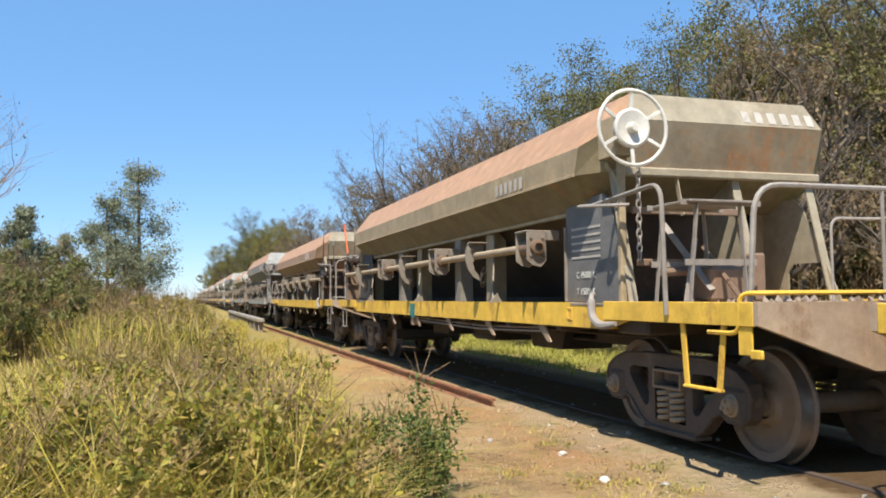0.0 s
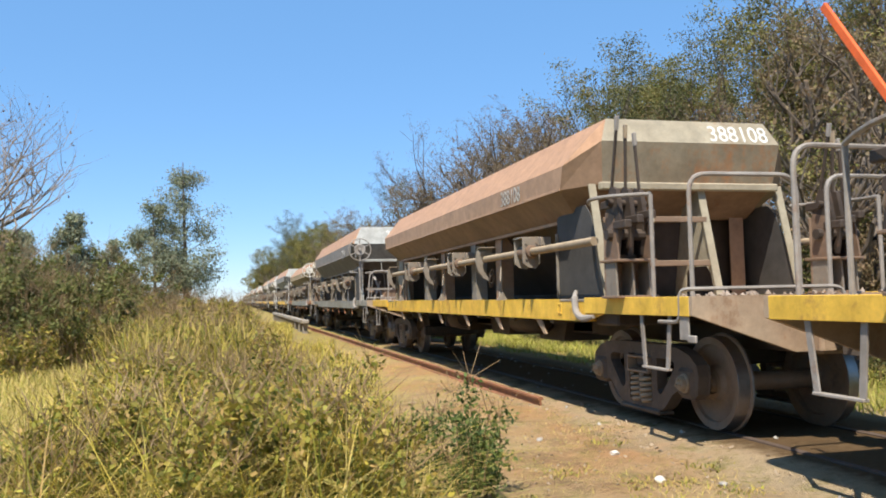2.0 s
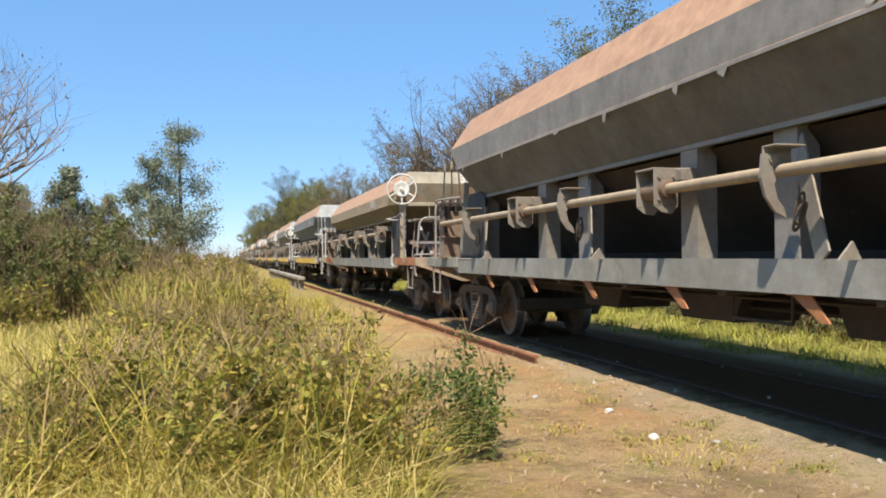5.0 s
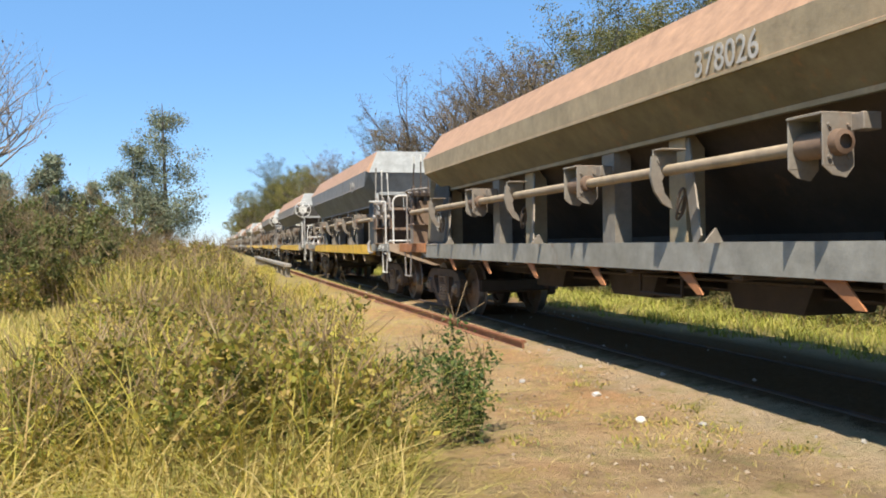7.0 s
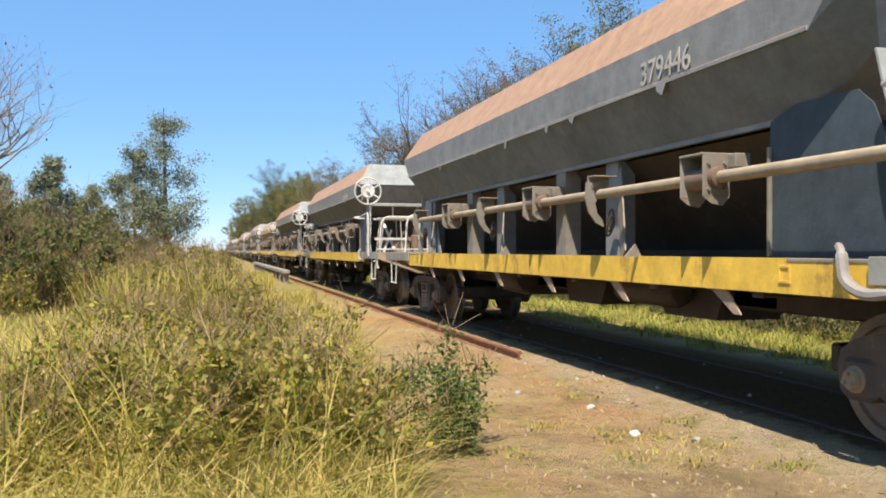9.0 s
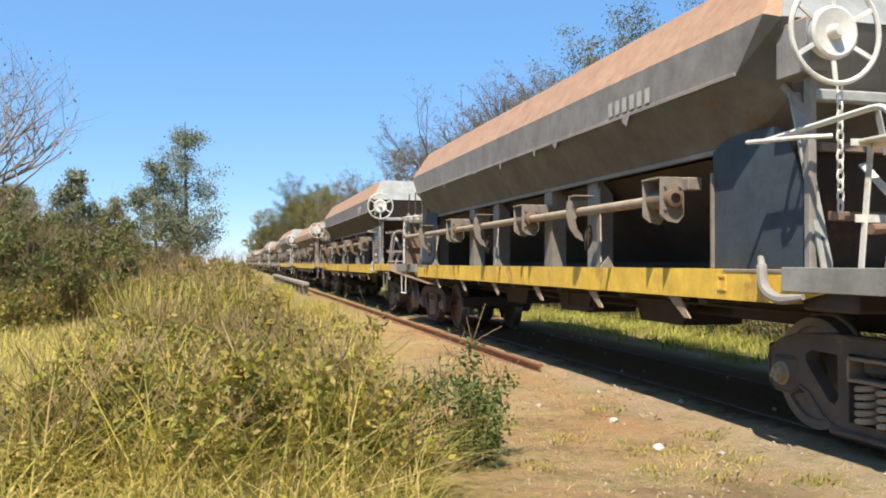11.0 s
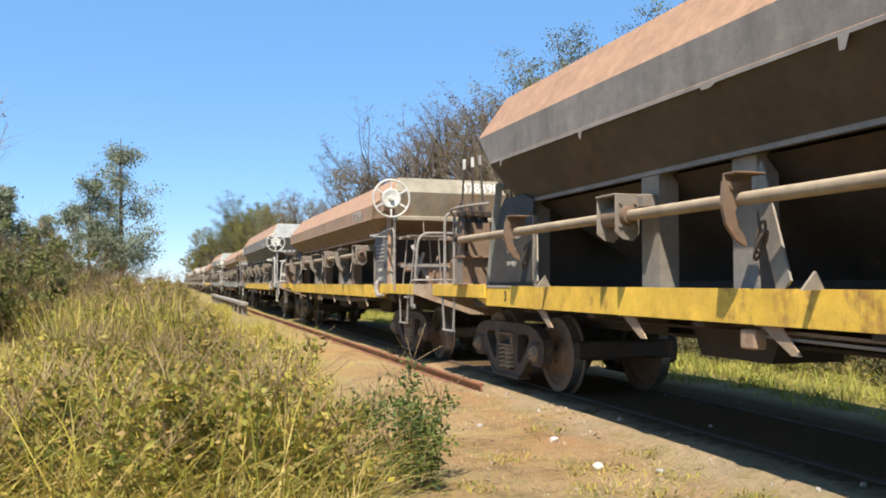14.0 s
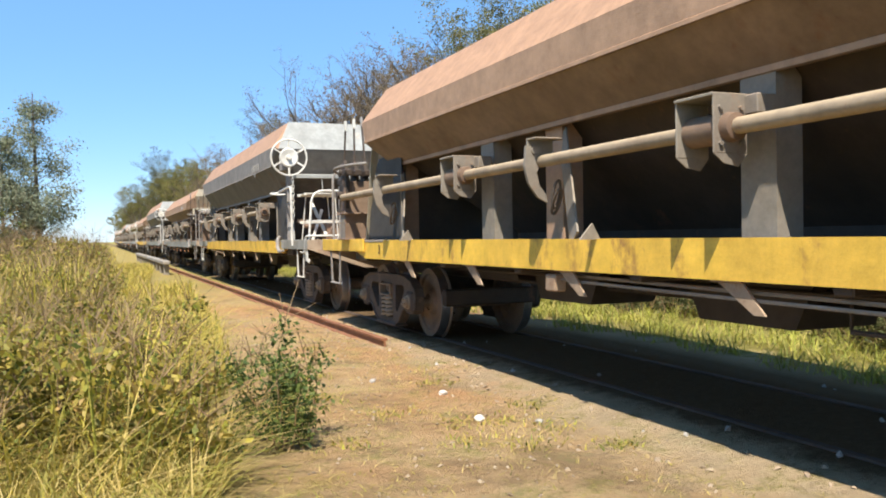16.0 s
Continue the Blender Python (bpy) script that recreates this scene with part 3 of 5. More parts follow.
def post_side():
    """A channel post between the sill and the hopper."""
    g = Geo()
    g.prism([(0.16, -0.13), (0.34, -0.13), (0.34, -0.115), (0.18, -0.115), (0.18, 0.115), (0.34, 0.115), (0.34, 0.13), (0.16, 0.13)], "z", -0.61, 0.37)
    return g


def sill():
    """A side sill: a channel with flanges; local to the wagon's -x side."""
    g = Geo()
    g.prism([(-1.25, 0.965), (-1.13, 0.965), (-1.13, 0.98), (-1.235, 0.98), (-1.235, 1.18), (-1.13, 1.18), (-1.13, 1.195), (-1.25, 1.195)], "y", -5.698, 5.698)
    return g


def sill_end():
    return Geo().prism([(-5.752, 1.19), (-5.752, 0.97), (-6.15, 1.06), (-6.15, 1.19)], "x", -1.25, -1.235)


def platform_edge():
    return Geo().box(-1.282, -1.258, -7.75, -5.72, 1.05, 1.21, 0.004)


def platform_deck():
    g = Geo()
    g.box(-1.255, 1.255, -7.74, -5.0, 1.17, 1.195, 0.004)
    return g


def headstock():
    g = Geo()
    g.prism([(-1.28, 1.21), (1.28, 1.21), (1.28, 1.06), (0.35, 0.74), (-0.35, 0.74), (-1.28, 1.06)], "y", -7.80, -7.752)
    g.box(-0.20, 0.20, -7.92, -7.80, 0.72, 1.0, 0.03)
    return g


def coupler():
    g = Geo()
    g.box(-0.08, 0.08, -8.12, -7.6, 0.78, 0.94, 0.03)
    g.prism([(-0.15, -8.05), (-0.15, -8.24), (-0.04, -8.28), (0.03, -8.18), (0.12, -8.22), (0.14, -8.05)], "z", 0.73, 0.99)
    g.lathe([(0.0, 0.69), (0.03, 0.69), (0.03, 1.03), (0.0, 1.03)], (-0.08, -8.16, 0), "z", 8)
    return g


def underframe():
    g = Geo()
    g.box(-0.22, 0.22, -7.7, 7.7, 0.72, 1.16, 0.02)
    return g


def brake_cylinder():
    g = Geo().lathe([(0.0, -0.42), (0.18, -0.42), (0.2, -0.38), (0.2, 0.3), (0.16, 0.36), (0, 0.36)], (0.62, -1.6, 0.86), "y", 16)
    g.box(0.40, 0.84, -1.9, -1.85, 0.7, 0.94, 0.01)
    return g


def air_tank():
    return Geo().lathe([(0.0, -0.6), (0.12, -0.58), (0.17, -0.5), (0.17, 0.5), (0.12, 0.58), (0, 0.6)], (0.5, 1.9, 0.86), "y", 16)


def brake_rod():
    return Geo().tube([(-0.35, -4.9, 0.84), (-0.35, 4.9, 0.84)], 0.018, 6)


def rod_hanger():
    return Geo().tube([(-1.05, -1.5, 0.96), (-1.05, -1.5, 0.74), (-1.05, -2.2, 0.74), (-1.05, -2.2, 0.96)], 0.014, 6)


def sill_bracket():
    """A triangular plate that hangs below the sill."""
    return Geo().prism([(-0.10, 0.965), (0.10, 0.965), (-0.19, 0.79), (-0.27, 0.79)], "x", -1.22, -1.205).box(-1.24, -1.08, -0.12, 0.12, 0.955, 0.968, 0.002)


def stirrup():
    """A step of flat bar below the platform."""
    g = Geo()
    g.bar((-1.25, -7.40, 1.06), (-1.25, -7.335, 0.60), 0.055, 0.014, (1, 0, 0))
    g.bar((-1.25, -6.90, 1.06), (-1.25, -6.945, 0.60), 0.055, 0.014, (1, 0, 0))
    g.box(-1.275, -1.225, -7.36, -6.92, 0.585, 0.605, 0.004)
    return g


def cut_lever():
    """The uncoupling hook at the platform's corner."""
    g = Geo()
    g.tube(rounded([(-1.27, -7.25, 1.0), (-1.27, -7.6, 1.0), (-1.27, -7.6, 1.27), (-1.2, -7.76, 1.27), (0.1, -7.84, 1.27), (0.1, -7.86, 1.05)], 0.1), 0.017, 6)
    g.box(-1.27, -1.255, -7.72, -7.58, 0.86, 1.05, 0.004)
    g.box(-1.275, -1.25, -7.82, -7.7, 0.84, 0.9, 0.01)
    return g


WHEEL_AT = Vector((-1.20, -6.10, 2.675))


def hand_wheel():
    c = WHEEL_AT
    g = Geo()
    g.tube([c + Vector((0.32 * math.cos(a), 0, 0.32 * math.sin(a))) for a in np.linspace(0, 6.28319, 33)[:-1]], 0.017, 7, True)
    return g


def wheel_spoke(i):
    c, a = WHEEL_AT, radians(30 + 60 * i)
    return Geo().bar(c + Vector((0.1 * math.cos(a), 0.03, 0.1 * math.sin(a))), c + Vector((0.315 * math.cos(a), 0, 0.315 * math.sin(a))), 0.03, 0.014, (0, 1, 0))


def wheel_hub():
    return Geo().lathe([(0.0, -0.05), (0.035, -0.05), (0.045, -0.01), (0.05, 0.02), (0.15, -0.005), (0.168, 0.005), (0.17, 0.04), (0.15, 0.08), (0.0, 0.10)], WHEEL_AT, "y", 20)


def wheel_column():
    g = Geo()
    g.box(-1.28, -1.12, -5.94, -5.62, 2.46, 2.82, 0.01)
    g.box(-1.19, -1.13, -5.84, -5.78, 1.2, 2.46, 0.008)
    g.bar((-1.15, -5.80, 2.2), (-1.15, -5.48, 2.50), 0.05, 0.012, (1, 0, 0))
    return g


def chain():
    g = Geo()
    for i in range(13):
        z = 2.44 - i * 0.062
        pts = []
        for a in np.linspace(0, 6.28319, 11)[:-1]:
            u, w = 0.022 * math.cos(a), 0.042 * math.sin(a)
            pts.append((-1.0 + (u if i % 2 else 0), -5.80 + (0 if i % 2 else u), z + w))
        g.tube(pts, 0.0075, 5, True)
    return g


def side_rail():
    """The bent handrail at the platform's side."""
    return Geo().tube(rounded([(-1.30, -5.55, 2.16), (-1.30, -6.68, 2.22), (-1.30, -6.72, 1.20)], 0.16, 5), 0.02, 7).tube(rounded([(-1.30, -5.55, 2.16), (-1.44, -5.50, 2.15), (-1.44, -6.1, 2.1), (-1.30, -6.2, 2.1)], 0.07, 4), 0.016, 6)


def end_rail():
    """The railing across the wagon's end."""
    g = Geo().tube(rounded([(-1.22, -7.55, 1.2), (-1.16, -7.55, 2.0), (0.85, -7.55, 2.0), (0.9, -7.55, 1.2)], 0.2, 5), 0.02, 7)
    g.tube([(-0.1, -7.55, 1.2), (-0.1, -7.55, 2.0)], 0.014, 6)
    g.tube(rounded([(0.4, -6.5, 1.2), (0.4, -6.5, 1.9), (0.9, -6.5, 1.9), (0.95, -7.5, 1.92)], 0.1, 4), 0.013, 6)
    return g


def brake_frame():
    """The rod frame and levers on the platform under the hand wheel."""
    g = Geo()
    for y in (-6.55, -6.05):
        g.bar((-0.98, y, 1.2), (-0.90, y, 2.0), 0.045, 0.012, (1, 0, 0)).bar((-0.45, y, 1.2), (-0.5, y, 2.0), 0.045, 0.012, (1, 0, 0))
        g.bar((-1.02, y, 1.52), (-0.35, y, 1.52), 0.012, 0.05, (0, 0, 1)).bar((-1.05, y, 2.0), (-0.3, y, 2.0), 0.012, 0.045, (0, 0, 1))
    g.box(-1.0, -0.35, -6.6, -6.0, 2.0, 2.02, 0.004)
    g.bar((-0.85, -6.3, 1.2), (-0.62, -6.1, 1.75), 0.05, 0.015, (0, 1, 0)).bar((-0.6, -6.3, 1.3), (-0.75, -5.8, 1.9), 0.06, 0.015, (0, 1, 0))
    return g


def rigging():
    g = Geo().box(-0.6, -0.2, -6.3, -5.9, 1.2, 1.5, 0.03)
    g.tube([(-0.95, -6.1, 1.45), (0.1, -6.0, 1.5)], 0.035, 8).tube([(-0.7, -6.8, 1.24), (-0.2, -5.6, 1.7)], 0.02, 6)
    g.box(-0.12, 0.02, -6.2, -6.02, 1.2, 1.62, 0.02)
    return g


def lever_stand():
    """The pedestal that carries the discharge levers: an open box of plates on a foot; local to the -x side, +y end."""
    g = Geo().box(-1.21, -0.85, 5.66, 5.69, 1.2, 1.98, 0.005)
    g.box(-1.23, -0.83, 5.62, 5.98, 1.20, 1.225, 0.005).box(-1.23, -0.83, 5.60, 6.0, 1.54, 1.565, 0.005)
    return g


def stand_web():
    return Geo().prism([(5.69, 1.225), (5.92, 1.225), (5.90, 1.54), (5.69, 1.54)], "x", -0.009, 0.009)


def stand_cheek():
    return Geo().prism([(5.69, 1.565), (5.97, 1.565), (5.90, 1.98), (5.72, 2.02)], "x", -0.009, 0.009)


def lever_gear():
    g = Geo()
    for i in range(3):
        x, d = -1.2 + i * 0.15, 0.05 * (i - 1)
        g.prism([(5.70 + d, 1.62), (5.86 + d, 1.60), (5.96 + d, 1.95), (5.90 + d, 2.22), (5.78 + d, 2.26), (5.66 + d, 2.0)], "x", x, x + 0.045)
        g.box(x - 0.03, x + 0.06, 5.58 + d, 5.80 + d, 2.05, 2.13, 0.01)
        g.box(x - 0.01, x + 0.06, 5.84 + d, 6.10 + d, 1.94 - 0.05 * i, 2.02 - 0.05 * i, 0.01)
        g.lathe([(0, -0.05), (0.035, -0.05), (0.035, 0.1), (0, 0.1)], (x, 5.82 + d, 2.10), "x", 10)
    g.tube([(-1.28, 5.83, 1.80), (-0.8, 5.83, 1.80)], 0.055, 10)
    return g


def lever(i):
    x, lean = -1.17 + i * 0.15, (-0.05, 0.12, 0.32)[i]
    return Geo().bar((x, 5.82, 2.15), (x + 0.02, 5.82 + lean * 0.6, 2.66 + 0.05 * i), 0.035, 0.02, (1, 0, 0))


def long_lever():
    return Geo().bar((-1.17, 5.82, 2.15), (-1.15, 6.42, 2.98), 0.05, 0.025, (1, 0, 0))


def lever_grip(i):
    x, lean = -1.17 + i * 0.15, (-0.05, 0.12, 0.32)[i]
    return Geo().bar((x + 0.02, 5.82 + lean * 0.6, 2.66 + 0.05 * i), (x + 0.022, 5.82 + lean * 0.7, 2.79 + 0.05 * i), 0.045, 0.03, (1, 0, 0))


def guard_rail(s=1):
    """The curved guard bar round the levers."""
    g = Geo()
    pts = [(s * (-1.20 - 0.22 * math.sin(math.pi * t)), 5.25 + 1.3 * t, 2.17 - 0.05 * t * t) for t in np.linspace(0, 1, 10)]
    g.tube(pts, 0.019, 7)
    g.tube([(-1.20 * s, 6.55, 2.12), (-1.20 * s, 6.55, 1.2)], 0.02, 7)
    return g


def corner_post(s=1):
    return Geo().tube(rounded([(-1.15 * s, 7.55, 1.2), (-1.15 * s, 7.55, 2.22), (-0.15 * s, 7.58, 2.22), (-0.15 * s, 7.58, 1.2)], 0.16, 5), 0.02, 7)


def pipe():
    return Geo().tube([(0, -4.35, 0), (0, 6.35, 0)], 0.044, 12)


def coil(x, y):
    pts = [(x + 0.068 * math.cos(a), y + 0.068 * math.sin(a), 0.19 + 0.26 * a / 31.4) for a in np.linspace(0, 31.4, 61)]
    return Geo().tube(pts, 0.021, 6)


def side_frame():
    """One cast side frame of a bogie with its openings; local origin over the bogie's centre at rail level, at x = 0."""
    half = [(0.0, 0.755), (0.5, 0.755), (0.74, 0.735), (0.93, 0.68), (1.05, 0.60), (1.08, 0.50), (1.05, 0.34), (0.98, 0.29), (0.80, 0.29), (0.72, 0.345), (0.62, 0.30), (0.48, 0.17), (0.36, 0.11), (0.0, 0.10)]
    hole = [(0.34, 0.62), (0.60, 0.625), (0.66, 0.595), (0.665, 0.545), (0.60, 0.47), (0.42, 0.29), (0.37, 0.28), (0.335, 0.32)]
    outline = half + [(-y, z) for y, z in half[-2:0:-1]]
    window = [(-0.235, 0.64), (0.235, 0.64), (0.235, 0.185), (-0.235, 0.185)]
    g = Geo().plate(outline, [window, hole, [(-y, z) for y, z in hole[::-1]]], -0.055, 0.055)
    for s in (-1, 1):
        g.box(-0.085, 0.085, s * AXLE - 0.13, s * AXLE + 0.13, 0.30, 0.565, 0.03)
    g.box(-0.085, 0.085, -0.40, 0.40, 0.085, 0.125, 0.012)
    rim = half + [(-y, z) for y, z in half[-2:0:-1]]
    g.tube([(-0.057, y, z - 0.012 if z > 0.5 else z + 0.012) for y, z in rim], 0.016, 5, True)
    return g


def axle_cap():
    g = Geo().lathe([(0, -0.05), (0.058, -0.05), (0.066, -0.04), (0.068, -0.01), (0.088, -0.005), (0.09, 0.06)], (0, 0, 0), "x", 16)
    for a in (90, 210, 330):
        g.lathe([(0, -0.07), (0.015, -0.07), (0.016, -0.045)], (0, 0.036 * math.cos(radians(a)), 0.036 * math.sin(radians(a))), "x", 6)
    return g


def spring_seat():
    g = Geo().box(-0.09, 0.07, -0.215, 0.215, 0.46, 0.485, 0.006).box(-0.09, 0.07, -0.215, 0.215, 0.60, 0.625, 0.006)
    for s in (-1, 1):
        g.box(-0.09, 0.07, s * 0.205 - 0.012, s * 0.205 + 0.012, 0.485, 0.60, 0.004)
    return g


def bolster():
    g = Geo().box(-0.82, 0.82, -0.17, 0.17, 0.50, 0.72, 0.03)
    g.lathe([(0.0, 0.72), (0.18, 0.72), (0.18, 0.92), (0, 0.92)], (0, 0, 0), "z", 16)
    for s in (-1, 1):
        g.bar((-0.6, s * 0.42, 0.38), (0.6, s * 0.42, 0.38), 0.1, 0.06)
    return g


def wheel_disc(s):
    """One wheel: flange inside, tread, dished web and hub, round the x axis."""
    p = [(0.10, -0.10), (0.10, 0.07), (0.14, 0.06), (0.17, 0.02), (0.30, 0.01), (0.34, 0.03), (0.35, 0.06), (0.415, 0.065), (0.42, 0.05), (0.425, -0.045), (0.445, -0.055), (0.45, -0.07), (0.43, -0.08), (0.345, -0.08), (0.335, -0.03), (0.2, -0.04), (0.16, -0.1), (0.10, -0.10)]
    return Geo().lathe([(r, s * a) for r, a in p], (s * (HALF_GAUGE + 0.045), 0, 0), "x", 40)


def axle():
    return Geo().lathe([(0, -0.92), (0.06, -0.92), (0.06, -0.62), (0.085, -0.6), (0.085, 0.6), (0.06, 0.62), (0.06, 0.92), (0, 0.92)], (0, 0, 0), "x", 16)


def rubble(seed):
    rng, g = random.Random(seed), Geo()
    for i in range(46):
        r = rng.uniform(0.018, 0.05)
        m = pose(rng.uniform(-0.8, 1.15), rng.uniform(-7.45, -6.1), 1.195 + r * 0.35, rng.uniform(0, 90), rng.uniform(0, 90), rng.uniform(0, 90))
        g.add([m @ Vector(p) for p in ((r, 0, 0), (-r, 0.2 * r, 0), (0, r, 0.1 * r), (0, -r, 0), (0, 0, 0.7 * r), (0, 0, -0.7 * r))],
              [(0, 2, 4), (2, 1, 4), (1, 3, 4), (3, 0, 4), (2, 0, 5), (1, 2, 5), (3, 1, 5), (0, 3, 5)])
    return g


def lettering(text, size, parent, m, name="lettering", mat="lettering"):
    cu = bpy.data.curves.new("letters", "FONT")
    cu.body, cu.size, cu.align_x, cu.extrude, cu.offset = text, size, "CENTER", 0.0015, 0.006 * size
    tmp = bpy.data.objects.new("letters", cu)
    scene.collection.objects.link(tmp)
    me = bpy.data.meshes.new_from_object(tmp.evaluated_get(bpy.context.evaluated_depsgraph_get()))
    bpy.data.objects.remove(tmp)
    me.materials.clear()
    me.materials.append(M[mat])
    return part(name, me, parent, "faded white painted lettering", m)


def bars(w, h, count, gap):
    g = Geo()
    for i in range(count):
        x = -w / 2 + i * (w + gap) / count
        g.box(x, x + (w - gap * (count - 1)) / count, 0, h, 0, 0.003, 0.001)
    return g


HALF_TURN = pose(0, 0, 0, 0, 0, 180)
WHEELSETS = []
UNIT = Matrix.Identity(4)


def flaking_lip(form):
    """Rags of torn sheet that hang here and there from the band's lower edge."""
    rl = random.Random(17)
    x, _, z = FORMS[form]["band"]
    x, top = -x - 0.014, z + 0.006
    low, y = [], -4.9
    while y < 4.85:
        gap, wide, deep = rl.uniform(0.5, 1.9), rl.uniform(0.03, 0.16), rl.uniform(0.02, 0.09)
        low += [(y, z - 0.012), (min(y + gap, 4.90), z - 0.014), (min(y + gap + wide * 0.4, 4.92), z - 0.014 - deep), (min(y + gap + wide, 4.95), z - 0.014 - deep * rl.uniform(0.3, 1.0))]
        y += gap + wide + 0.01
    g = Geo()
    for (y0, z0), (y1, z1) in zip(low, low[1:]):
        if y1 > y0:
            g.add([(x, y0, top), (x, y1, top), (x, y1, z1), (x, y0, z0), (x + 0.005, y0, top), (x + 0.005, y1, top), (x + 0.005, y1, z1), (x + 0.005, y0, z0)],
                  [(0, 1, 2, 3), (7, 6, 5, 4), (0, 4, 5, 1), (3, 2, 6, 7)])
    return g


def pull_rod():
    return Geo().tube([(0, -4.1, 0.02), (0, -2.2, -0.02), (0, -0.4, 0.0), (0.02, 1.05, 0.02)], 0.011, 6)


def build_wagon(spec):
    """One ballast hopper wagon. The hand wheel's end is -y, the levers' end +y."""
    body, sillm, tubem, platm, label = spec["body"], spec["sill"], spec["tube"], spec["plat"], spec["label"]
    w = tagged(new("hopper_wagon"), label, "hopper wagon", "wagons of the train")
    form = spec["form"]
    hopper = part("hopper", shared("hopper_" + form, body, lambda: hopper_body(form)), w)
    for turn in (UNIT, HALF_TURN):
        part("lower_angle", shared("lower_angle_" + form, body, lambda: Geo().box(-1.085, -1.045, -4.93, 4.93, FORMS[form]["low"][2] - 0.03, FORMS[form]["low"][2] + 0.015, 0.006)), hopper, m=turn)
        part("fold_strip", shared("fold_strip_" + form, body, lambda: side_strip(form)), hopper, m=turn)
    part("chute", shared("chute", "chute", chute), hopper, "rusty discharge chute, coloured shade-dark")
    for y in (-2.35, 0.0, 2.35):
        part("discharge_gate", shared("discharge_gate", "under", lambda: Geo().prism([(-0.62, 0.93), (0.62, 0.93), (0.45, 0.60), (-0.45, 0.60)], "x", -0.34, 0.34)), hopper, "dark discharge gate box", pose(0, y, 0))
    under = part("underframe", shared("underframe", "under", underframe), w, "dark greasy underframe")
    # Deck inferred to keep sun off the ground below; its colour holds shade.
    part("deck", shared("deck", "chute", lambda: Geo().box(-1.225, 1.225, -5.0, 5.0, 1.165, 1.178, 0.003)), w, "deck plate under the hopper, coloured shade-dark")
    for y in (-6.02, 6.02):
        part("body_bolster", shared("body_bolster", "under", lambda: Geo().box(-1.2, 1.2, -0.25, 0.25, 0.93, 1.16, 0.02)), w, m=pose(0, y, 0))
    for y in (-4.6, -3.2, -1.6, 0, 1.6, 3.2, 4.6):
        part("cross_beam", shared("cross_beam", "under", lambda: Geo().box(-1.22, 1.22, -0.06, 0.06, 0.92, 1.16, 0.01)), w, m=pose(0, y, 0))
    for turn in (UNIT, HALF_TURN):
        part("hood_end", shared("hood_end_" + form, spec["end"], lambda: end_panel(form, "top", "end")), hopper, "pale painted sloping end plate", turn)
        if spec["sheet"]:
            part("end_sheet", shared("end_sheet_" + form, spec["sheet"], lambda: end_panel(form, "end", "foot")), hopper, "rust-streaked end sheet", turn)
        out = turn @ pose(0, -0.12, 0)
        # Bulkhead takes the same shade-dark colour as the chute.
        part("bulkhead", shared("bulkhead", "chute", lambda: Geo().box(-1.04, 1.04, -4.86, -4.83, 1.18, 2.12, 0.004)), hopper, "end bulkhead under the hopper, coloured shade-dark", turn)
        part("end_bar", shared("end_bar", spec["end"], lambda: Geo().box(-1.06, 1.06, -5.58, -5.49, 2.335, 2.415, 0.012)), hopper, m=out)
        part("end_gusset", shared("gusset", spec["end"], gusset), hopper, m=out @ pose(0.15, 0, 0))
        part("gusset_edge", shared("gusset_edge", spec["end"], gusset_edge), hopper, m=out @ pose(0.15, 0, 0))
        part("end_strut", shared("end_strut", spec["end"], lambda: Geo().bar((-0.5, -5.52, 2.36), (-0.5, -5.62, 1.98), 0.05, 0.012, (1, 0, 0))), hopper, m=out)
        for z in (1.55, 2.02):
            part("end_brace", shared("end_brace", "rusty", lambda: Geo().box(-1.0, 0.15, -5.72, -5.68, -0.03, 0.03, 0.006)), hopper, m=out @ pose(0, 0.2 * (z - 1.5) + 0.02, z))
        for x, cut in ((-1.12, False), (0.98 if turn is UNIT else 1.12, turn is UNIT)):
            # The far end's grey plate swaps to the copy with shade in its colour.
            part("side_plate", shared("side_plate_cut" if cut else "side_plate", spec["end"] if cut else spec["plate"] if x < 0 or spec["plate"] != "plate_grey" else "plate_shaded", side_plate_cut if cut else side_plate), hopper, "flat side plate at the hopper's end", out @ pose(x, 0, 0))
            if not cut:
                part("plate_post", shared("plate_post", "post", plate_post), hopper, m=out @ pose(x, 0, 0))
            part("plate_edge", shared("gusset_edge", spec["end"], gusset_edge), hopper, m=out @ pose(x, 0, 0))
        near = turn @ pose(0, 0.05, 0)
        part("side_sill", shared("side_sill", sillm, sill), w, spec["sill_label"], turn)
        part("sill_end", shared("sill_end", sillm, sill_end), w, spec["sill_label"], near)
        part("sill_end", shared("sill_end", sillm, sill_end), w, spec["sill_label"], near @ pose(2.485, 0, 0))
        p = part("platform", shared("platform", "post", platform_deck), w, "dusty steel end platform", near)
        part("platform_edge", shared("platform_edge", platm, platform_edge), p, spec["sill_label"])
        part("platform_edge", shared("platform_edge", platm, platform_edge), p, spec["sill_label"], pose(2.54, 0, 0))
        part("ballast_spill", shared("ballast_spill", "rubble", lambda: rubble(3)), p, "spilled ballast stones")["kind"] = "stuff"
        part("headstock", shared("headstock", "head", headstock), w, "dusty tan end beam", near)
        part("coupler", shared("coupler", "bogie", coupler, True), w, "cast iron knuckle coupler", turn)
        part("uncoupling_rod", shared("uncoupling_rod", spec.get("rod", tubem), cut_lever, True), w, m=near)
        part("step", shared("step", spec.get("rod", tubem), stirrup), w, "flat bar step", near)
        part("step", shared("step", tubem, stirrup), w, "flat bar step", near @ pose(2.5, 0, 0))
        side = turn
